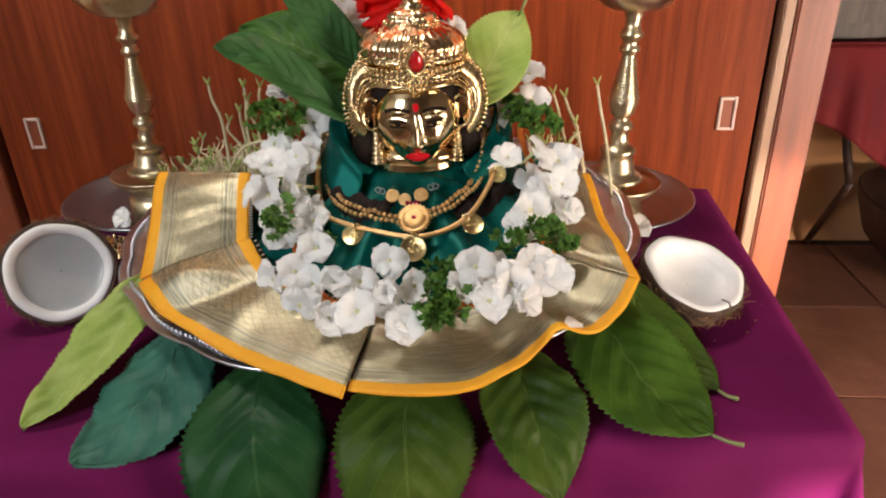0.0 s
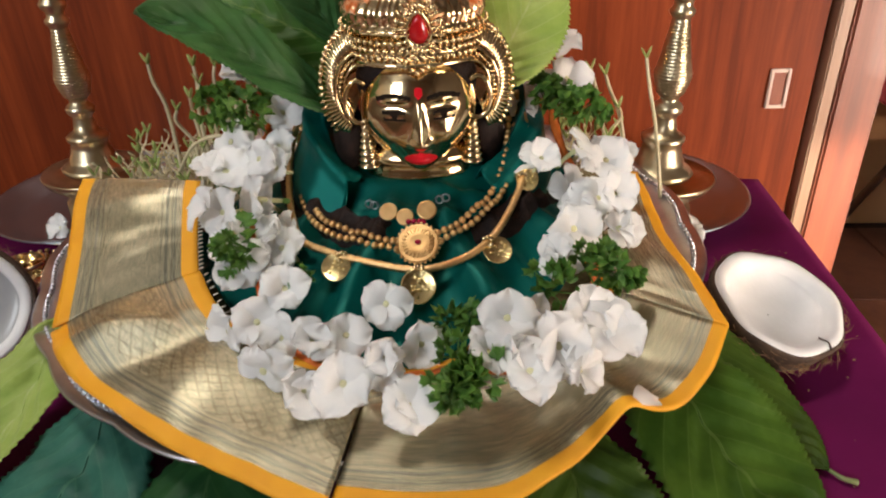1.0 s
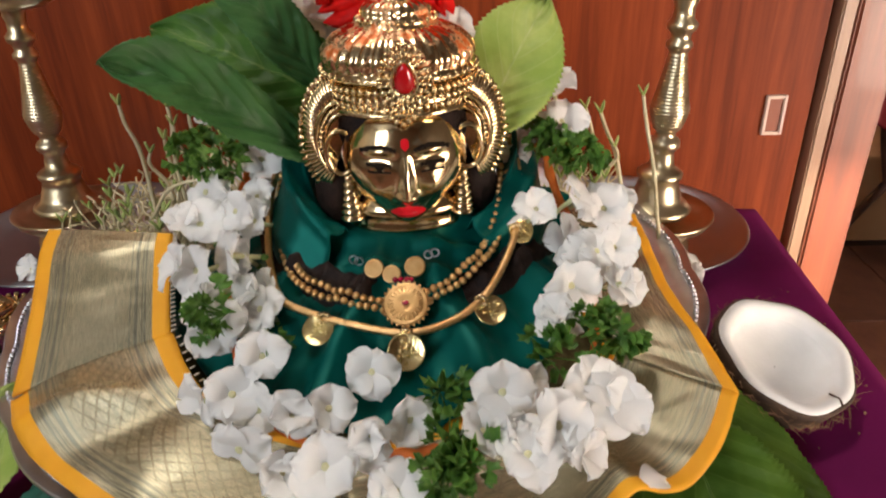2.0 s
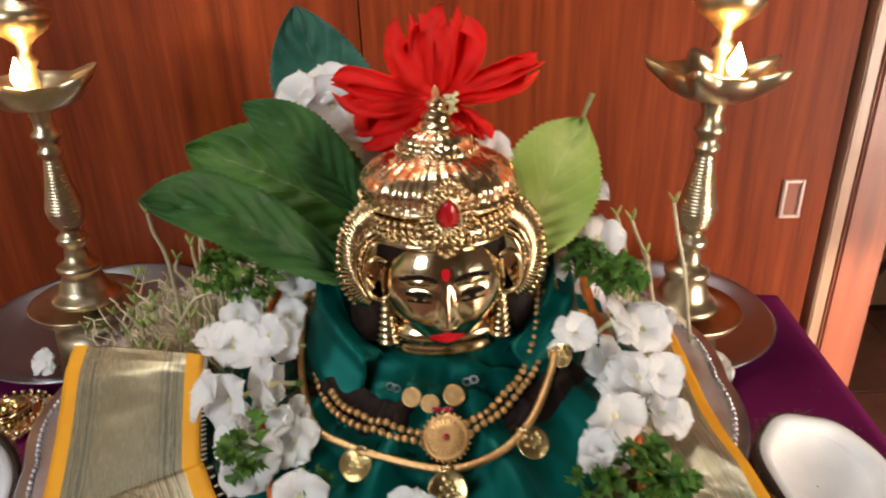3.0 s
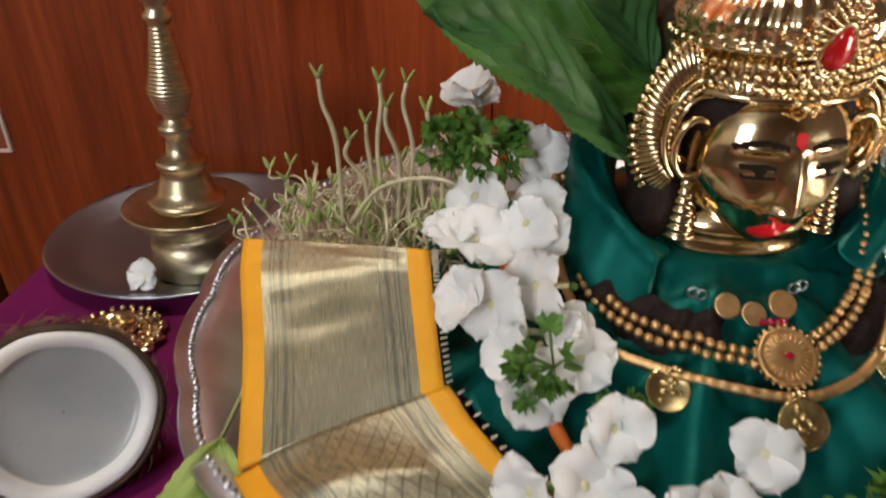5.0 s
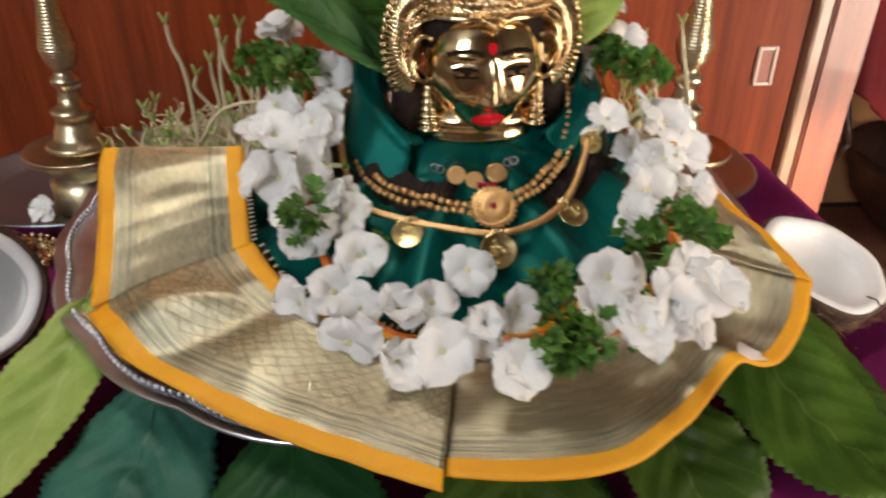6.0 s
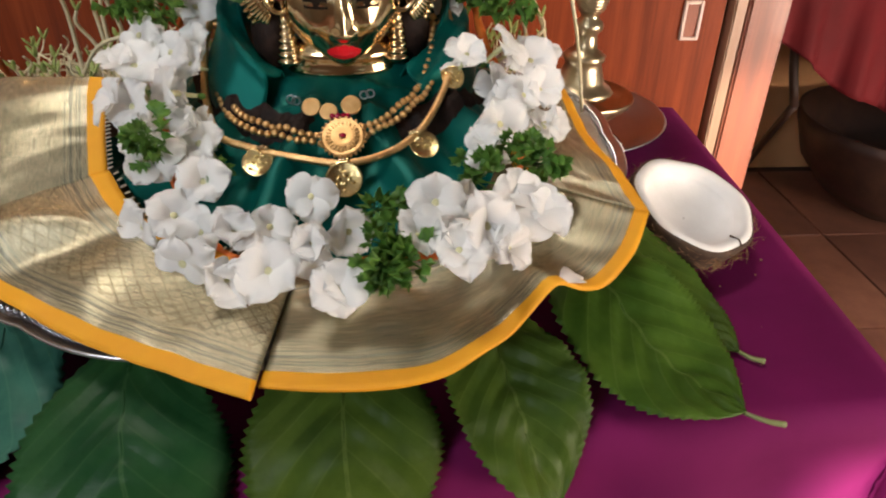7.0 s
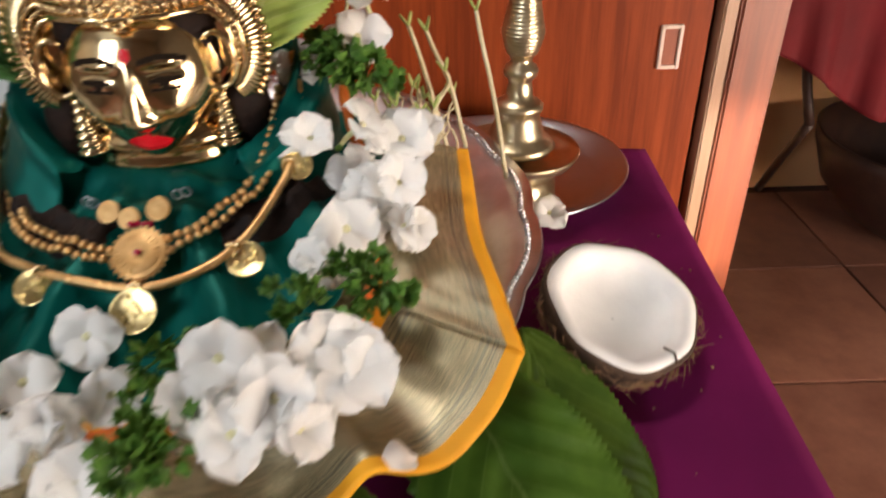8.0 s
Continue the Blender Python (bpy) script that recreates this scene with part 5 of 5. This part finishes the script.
RIGHT = [(0.057, 0.570, 0.120), (0.068, 0.538, 0.108), (0.083, 0.550, 0.116), (0.102, 0.575, 0.122), (0.113, 0.565, 0.116), (0.093, 0.540, 0.108), (0.054, 0.550, 0.108), (0.133, 0.656, 0.130), (0.103, 0.655, 0.131), (0.117, 0.681, 0.135), (0.130, 0.670, 0.148), (0.131, 0.712, 0.154), (0.110, 0.700, 0.168), (0.084, 0.690, 0.165), (0.092, 0.628, 0.124), (0.105, 0.697, 0.140), (0.108, 0.810, 0.212), (0.106, 0.755, 0.200), (0.072, 0.738, 0.190)]
SPRIG = [(-0.124, 0.722, 0.186), (-0.141, 0.731, 0.188), (-0.111, 0.730, 0.180), (-0.099, 0.624, 0.134), (-0.069, 0.618, 0.114), (0.024, 0.591, 0.104), (0.029, 0.542, 0.098), (0.040, 0.546, 0.098), (0.090, 0.735, 0.188), (0.111, 0.722, 0.184), (0.118, 0.617, 0.120), (0.084, 0.606, 0.114), (0.107, 0.624, 0.120), (0.030, 0.560, 0.100), (0.098, 0.728, 0.182)]


def garland():
    o = thing("flower_garland", "garland of white flowers and green herb sprigs round the idol", "garland")
    bm = bmesh.new()
    pts = [(-0.112, 0.772, 0.190), (-0.116, 0.725, 0.166), (-0.114, 0.672, 0.142), (-0.098, 0.620, 0.110), (-0.062, 0.575, 0.088), (-0.010, 0.560, 0.088), (0.030, 0.558, 0.094), (0.082, 0.558, 0.104), (0.112, 0.610, 0.112), (0.116, 0.680, 0.134), (0.098, 0.730, 0.175), (0.098, 0.790, 0.195)]
    line = spline(pts, 90)
    tube(bm, [p + Vector((0, 0.004, 0.001 * math.sin(i * 1.9) - 0.005)) for i, p in enumerate(line)], lambda s: 0.0030 + 0.0005 * math.sin(s * 160), 10)
    part("string", bm, M_ORANGE, o, "orange ribbon core")
    rnd = random.Random(5)
    cen = Vector((0, 0.745, 0.02))
    for strand, tilt in ((LEFT, (-0.45, -0.75, 0.55)), (FRONT, (0.0, -0.80, 0.62)), (RIGHT, (0.35, -0.62, 0.70))):
        for p in strand:
            d = (Vector(p) - cen).normalized() * 0.45 + Vector(tilt) + Vector((rnd.uniform(-0.9, 0.9), rnd.uniform(-0.6, 0.5), rnd.uniform(-0.7, 0.7)))
            flower(o, p, d, rnd.uniform(0.74, 0.96), closed=rnd.choice((-0.3, -0.15, 0, 0.1, 0.35, 0.7)))
            if strand is not FRONT or rnd.random() < 0.2:
                e = Vector(p) + Vector((rnd.uniform(-0.012, 0.012), rnd.uniform(-0.002, 0.018), rnd.uniform(-0.010, 0.002)))
                flower(o, e, d + Vector((rnd.uniform(-0.6, 0.6), rnd.uniform(-0.5, 0.5), rnd.uniform(-0.3, 0.6))), rnd.uniform(0.66, 0.82), closed=rnd.choice((0, 0.2)))
    for k, p in enumerate(SPRIG):
        d = (Vector(p) - cen).normalized() + Vector((0, -0.5, 0.4))
        q = d.to_track_quat("Z", "Y").to_matrix().to_4x4()
        part("herb_sprig", SPRIGS[k % 4], None, o, m=Matrix.Translation(p) @ q @ Matrix.Rotation(k * 1.3, 4, "Z") @ Matrix.Scale(0.86 if k != 4 else 0.55, 4))


garland()


# ---- crown of leaves and flowers on the pot ----
GL = "leaves set round the pot's neck"
leaf("pot_leaf", "long folded green leaf fanned out from the pot", [(-0.046, 0.718, 0.186), (-0.091, 0.695, 0.228), (-0.121, 0.675, 0.256), (-0.152, 0.655, 0.272)], 0.046, M_LEAF_POT, GL, up=Vector((0.28, -0.62, 0.73)), fold=0.30, wave=0.005, seed=11, shape=0.55, blunt=3.0)
leaf("pot_leaf", "broad green leaf fanned out from the pot", [(-0.034, 0.738, 0.218), (-0.077, 0.737, 0.242), (-0.118, 0.745, 0.258), (-0.166, 0.760, 0.270)], 0.080, M_LEAF, GL, up=Vector((0.25, -0.80, 0.55)), fold=0.16, wave=0.006, seed=12, shape=0.42)
leaf("pot_leaf", "curled green leaf standing up from the pot", [(-0.046, 0.730, 0.232), (-0.066, 0.729, 0.262), (-0.086, 0.726, 0.288), (-0.112, 0.722, 0.306)], 0.036, M_LEAF_POT, GL, up=Vector((0.45, -0.80, 0.1)), fold=0.35, wave=0.004, seed=13, shape=0.45, blunt=3.0)
leaf("pot_leaf", "tall bluish green leaf behind the white flowers", [(-0.062, 0.800, 0.226), (-0.070, 0.806, 0.268), (-0.086, 0.814, 0.310), (-0.098, 0.822, 0.350)], 0.074, M_LEAF_BLUE, GL, up=Vector((0.1, -1.0, 0.2)), fold=0.25, wave=0.003, seed=14, shape=0.45, category="leaf")
leaf("pot_leaf", "pale lime green leaf standing beside the crown", [(0.052, 0.716, 0.204), (0.062, 0.730, 0.228), (0.078, 0.752, 0.254), (0.097, 0.780, 0.278)], 0.066, M_LEAF_LIME, GL,
     stalk=[(0.097, 0.780, 0.278), (0.100, 0.785, 0.284), (0.104, 0.788, 0.292)], up=Vector((0.1, -0.95, 0.35)), fold=0.12, wave=0.004, seed=15, shape=0.52)


def hibiscus():
    o = thing("hibiscus_flower", "bright red hibiscus flower with curled petals on the crown", "flower", place=(0.003, 0.738, 0.303))
    rnd = random.Random(3)
    spans = ((172, 0.060, 0.030, -0.010), (206, 0.052, 0.036, -0.026), (110, 0.044, 0.042, 0.020), (80, 0.046, 0.044, 0.016), (18, 0.058, 0.021, 0.004), (-46, 0.034, 0.024, -0.020))
    for k, (deg, L, W, zoff) in enumerate(spans):
        bm = bmesh.new()
        a = math.radians(deg)
        d = Vector((math.cos(a), 0, math.sin(a)))
        side = Vector((-math.sin(a), 0, math.cos(a)))
        rows = []
        ph = rnd.uniform(0, 6)
        for j in range(19):
            s = j / 18
            w = W / 2 * (0.2 + 0.8 * math.sin(min(1, s / 0.72) * math.pi / 2)) * (1 if s < 0.80 else math.sqrt(max(0.10, 1 - ((s - 0.80) / 0.215) ** 2)))
            row = []
            for i in range(15):
                t = 2 * i / 14 - 1
                dep = -0.016 * math.sin(s * 2.6) + 0.009 * s * s + 0.008 * math.sin(t * 5 + ph) * s + 0.007 * math.sin(t * 11 + ph + 3 * s) * s + 0.004 * noise.noise((s * 5, t * 3, k))
                r = L * s + (0.005 * math.sin(t * 7 + ph) + 0.003 * math.sin(t * 19 + 2 * ph)) * s ** 3
                row.append(d * r + side * (w * t) + Vector((0, dep, 0)))
            rows.append(row)
        sheet(bm, rows)
        thicken(part("petal", bm, M_HIBISCUS, o), 0.0005)
    bm = bmesh.new()
    tube(bm, spline([(0, -0.004, 0.0), (0.004, -0.016, -0.006), (0.007, -0.024, -0.002), (0.008, -0.030, 0.004)], 10), lambda s: 0.0022 - 0.0008 * s, 8)
    for k in range(26):
        ball(bm, (0.007 + rnd.uniform(-0.004, 0.004), -0.027 + rnd.uniform(-0.004, 0.003), 0.002 + rnd.uniform(-0.004, 0.006)), 0.0012, 0, 6, 4)
    part("stamen", bm, M_PETALHEART, o, "pale yellow stamen column")


hibiscus()
top = thing("white_flower_bunch", "bunch of white flowers tucked beside the red hibiscus", "flower", place=(-0.070, 0.776, 0.288))
for p, d, s in (((-0.020, -0.004, 0.006), (-0.5, -0.7, 0.5), 1.0), ((0.002, -0.006, 0.004), (0.1, -0.9, 0.4), 1.05), ((0.024, -0.004, -0.004), (0.3, -0.8, 0.3), 1.0), ((-0.002, 0.002, 0.014), (-0.1, -0.5, 0.8), 0.95), ((0.018, -0.002, -0.020), (0.2, -0.9, 0.0), 0.9)):
    flower(top, p, d, s)
top = thing("white_flower_bunch", "small white flower peeping out behind the crown", "flower", place=(0.034, 0.742, 0.266))
flower(top, (0, 0, 0), (0.3, -0.9, 0.3), 0.7)


# ---- sprouts ----
def sprout_stem(bm, base, tip, bend, r=0.0011, leafy=True, rnd=random):
    mid = lerp(Vector(base), Vector(tip), 0.55) + Vector(bend)
    q = lerp(Vector(base), Vector(tip), 0.85) - Vector(bend) * 0.25 + Vector((rnd.uniform(-0.003, 0.003), 0, 0))
    pts = spline([base, mid, q, tip], 14)
    tube(bm, pts, lambda s: r * (1.05 - 0.25 * s), 6)
    if leafy:
        d = (pts[-1] - pts[-3]).normalized()
        for sg in (-1, 1):
            side = Vector((sg * 0.7, rnd.uniform(-0.5, 0.5), 0.5)).normalized()
            v = (d * 0.6 + side * 0.5).normalized()
            ball(bm, pts[-1] + v * 0.0045, (0.0020, 0.0010, 0.0058), 1, 7, 5, v.to_track_quat("Z", "Y").to_matrix().to_4x4())


def sprouts():
    o = thing("sprout_bed", "pale green bean sprouts growing thickly from the tray", "sprouts")
    rnd = random.Random(9)
    bm = bmesh.new()
    for k in range(330):
        x, y = rnd.uniform(-0.268, -0.120), rnd.uniform(0.722, 0.880)
        if math.hypot(x - TRAY.x, y - TRAY.y) > 0.222:
            continue
        z = 0.075 + 0.03 * rnd.random()
        h = rnd.uniform(0.012, 0.045)
        sprout_stem(bm, (x, y, z), (x + rnd.gauss(0, 0.014), y + rnd.gauss(0, 0.012), z + h), (rnd.gauss(0, 0.006), rnd.gauss(0, 0.006), 0.004), 0.0009, rnd.random() < 0.28, rnd)
    for k in range(26):
        x, y = rnd.uniform(0.10, 0.17), rnd.uniform(0.78, 0.86)
        z = 0.085
        sprout_stem(bm, (x, y, z), (x + rnd.gauss(0, 0.012), y + rnd.gauss(0, 0.01), z + rnd.uniform(0.03, 0.07)), (rnd.gauss(0, 0.005), 0, 0.003), 0.0009, rnd.random() < 0.4, rnd)
    tagged(part("sprout_tangle", bm, [M_SPROUT, M_SPROUTLEAF], o, "tangle of short pale sprouts"), kind="stuff")
    tall = [((-0.214, 0.800, 0.11), (-0.222, 0.800, 0.208), (0.004, 0, 0.004)), ((-0.186, 0.800, 0.11), (-0.186, 0.802, 0.205), (-0.003, 0, 0)), ((-0.172, 0.802, 0.11), (-0.170, 0.805, 0.204), (0.004, 0, 0)), ((-0.178, 0.798, 0.11), (-0.182, 0.796, 0.192), (0.005, 0, 0)),
            ((-0.160, 0.806, 0.11), (-0.158, 0.806, 0.186), (-0.004, 0, 0)), ((-0.200, 0.802, 0.10), (-0.206, 0.798, 0.170), (0.006, 0, 0)), ((-0.192, 0.806, 0.11), (-0.196, 0.806, 0.178), (0, 0, 0)), ((-0.150, 0.800, 0.11), (-0.146, 0.800, 0.178), (0, 0, 0)),
            ((0.172, 0.822, 0.10), (0.146, 0.820, 0.186), (0.004, 0, 0)), ((0.158, 0.826, 0.10), (0.134, 0.820, 0.190), (0, 0, 0.004)), ((0.206, 0.815, 0.050), (0.180, 0.830, 0.196), (0.002, -0.002, 0)), ((0.150, 0.815, 0.10), (0.158, 0.815, 0.160), (-0.004, 0, 0))]
    for a, b, c in tall:
        bm = bmesh.new()
        sprout_stem(bm, a, b, c, 0.0017, True, rnd)
        part("tall_sprout", bm, [M_SPROUT, M_SPROUTLEAF], o)
    bm = bmesh.new()
    tube(bm, spline([(-0.205, 0.775, 0.125), (-0.185, 0.772, 0.150), (-0.155, 0.768, 0.158), (-0.125, 0.764, 0.150)], 16), 0.0014, 6)
    part("tall_sprout", bm, [M_SPROUT, M_SPROUTLEAF], o, "long bent white sprout")


sprouts()

# ---- small things on the table ----
for c, d, s in (((-0.398, 0.884, 0.0125), (-0.3, -0.5, 0.6), 0.72), ((0.244, 0.858, 0.0150), (0.0, -0.5, 0.8), 0.82)):
    o = thing("fallen_flower", "single white flower fallen in the steel plate", "flower", "fallen flowers", c)
    flower(o, (0, 0, 0.006), d, s)
o = thing("fallen_petal", "single white petal lying on the brocade", "petal", place=(0.124, 0.540, 0.0865))
part("petal_blade", PETALS[1], None, o, m=Matrix.Rotation(0.4, 4, "Z") @ Matrix.Rotation(0.25, 4, "Y") @ Matrix.Scale(0.8, 4))


def brooch():
    o = thing("gold_ornament", "ornate gold filigree ornament lying on the cloth", "ornament", place=(-0.398, 0.817, 0.003))
    rnd = random.Random(4)
    bm = bmesh.new()
    lathe(bm, [(0.0005, 0.0), (0.034, 0.0), (0.037, 0.002), (0.034, 0.004), (0.024, 0.006), (0.0005, 0.006)], 60, wobble=lambda a, z: 1 + 0.08 * math.cos(14 * a))
    for ring, n, r in ((0.034, 28, 0.0027), (0.026, 22, 0.0025), (0.018, 18, 0.0022)):
        for k in range(n):
            a = 2 * math.pi * k / n
            ball(bm, (ring * math.cos(a), ring * math.sin(a), 0.0055 + 0.001 * (k % 2)), r * rnd.uniform(0.7, 1.1), 0, 7, 5)
    base = part("filigree", bm, M_GOLD, o)
    bm = bmesh.new()
    lathe(bm, [(0.0005, 0.006), (0.016, 0.006), (0.018, 0.010), (0.018, 0.014), (0.0165, 0.015), (0.015, 0.0115), (0.0005, 0.0115)], 40)
    part("cup", bm, M_GOLD, o)
    for k in range(9):
        a, q = rnd.uniform(0, 6.28), rnd.uniform(0, 0.011)
        bm = bmesh.new()
        bmesh.ops.create_icosphere(bm, subdivisions=1, radius=0.0042, matrix=Matrix.Translation((q * math.cos(a), q * math.sin(a), 0.0150)) @ Matrix.Rotation(a, 4, "Z"))
        part("stone", bm, M_FOIL, o, "", False)


brooch()
rnd = random.Random(21)
bm = bmesh.new()
for k in range(60):
    p = on_table(rnd.uniform(0.5, 0.98), rnd.uniform(0.05, 0.7))
    bmesh.ops.create_icosphere(bm, subdivisions=1, radius=rnd.uniform(0.0004, 0.0011), matrix=Matrix.Translation((p.x, p.y, 0.0024)))
tagged(part("crumbs", bm, M_FIBRE, None, "tiny coconut crumbs scattered on the purple cloth", False), category="crumbs", kind="stuff")


# ---- beyond the wardrobe ----
def red_stand():
    o = thing("draped_stand", "iron-legged stand draped with a deep red cloth", "stand", place=(0, 0, FLOOR))
    F = -FLOOR
    bm = bmesh.new()
    rows = []
    for j in range(26):
        v = j / 25
        row = []
        for i in range(61):
            u = i / 60
            x = 0.665 + 0.70 * u
            fold = 0.014 * math.sin(u * 38) + 0.009 * math.sin(u * 83 + 1)
            low = max(0.235, 0.400 - 0.55 * (x - 0.68)) + 0.008 * math.sin(u * 20)
            z = lerp(F + 0.12, low, v)
            row.append((x, 1.42 + fold * v - 0.02 * v, z))
        rows.append(row)
    sheet(bm, rows)
    thicken(part("cloth_drape", bm, M_RED, o, "deep red hanging cloth"), 0.003)
    bm = bmesh.new()
    box(bm, (0.665, 1.42, F + 0.10), (1.365, 1.72, F + 0.125), 0.004)
    part("top_board", bm, M_RED, o, "", False)
    for pts in ([(0.775, 1.50, 0.52), (0.790, 1.505, 0.36), (0.826, 1.51, 0.240)], [(0.826, 1.51, 0.240), (0.850, 1.62, 0.12), (0.868, 1.715, 0.004)], [(1.33, 1.5, 0.52), (1.33, 1.5, 0.004)], [(1.33, 1.69, 0.52), (1.33, 1.69, 0.004)]):
        bm = bmesh.new()
        tube(bm, spline(pts, 8) if len(pts) > 2 else [Vector(p) for p in pts], 0.0085, 10)
        part("leg", bm, M_IRON, o, "thin dark iron leg")


red_stand()


def dark_cupboard():
    o = thing("cupboard", "dark brown wooden cupboard standing on the draped stand", "cupboard", place=(0.665, 1.44, 0.126))
    bm = bmesh.new()
    box(bm, (0.0, 0.012, 0.0), (0.70, 0.27, 0.95), 0.004)
    part("body", bm, M_CUPBOARD, o, "", False)
    for x in (0.004, 0.352):
        bm = bmesh.new()
        box(bm, (x, -0.006, 0.03), (x + 0.344, 0.010, 0.93), 0.003)
        part("door", bm, M_CUPBOARD, o, "", False)


dark_cupboard()
o = thing("iron_bowl", "large dark round iron bowl on the floor", "bowl", place=(1.105, 1.515, FLOOR))
bm = bmesh.new()
lathe(bm, [(0.0005, 0.0), (0.08, 0.0), (0.15, 0.045), (0.20, 0.105), (0.225, 0.18), (0.228, 0.205), (0.220, 0.205), (0.19, 0.105), (0.14, 0.06), (0.0005, 0.02)], 64)
part("basin", bm, M_IRON, o)

# floor tiles, those beside the table as pieces
TS = 0.302
x0, y0 = 0.30, 1.404 - 5 * TS
bm = bmesh.new()
box(bm, (0.0015, 0.0015, -0.006), (TS - 0.0015, TS - 0.0015, 0.0), 0.0012)
TILE = finish(bm, "floor_tile", M_TILE, False)
for i in range(6):
    for j in range(6):
        part("tile", TILE, None, floor, m=Matrix.Translation((x0 + i * TS, y0 + j * TS, FLOOR)))
bm = bmesh.new()
for i in range(-9, 9):
    for j in range(-7, 7):
        if 0 <= i < 6 and 0 <= j < 6:
            continue
        a, b = x0 + i * TS, y0 + j * TS
        if a < WX or a + TS > EX or b < SY or b + TS > NY:
            continue
        box(bm, (a + 0.0015, b + 0.0015, FLOOR - 0.006), (a + TS - 0.0015, b + TS - 0.0015, FLOOR))
tagged(part("far_tiles", bm, M_TILE, floor, "", False), kind="stuff")
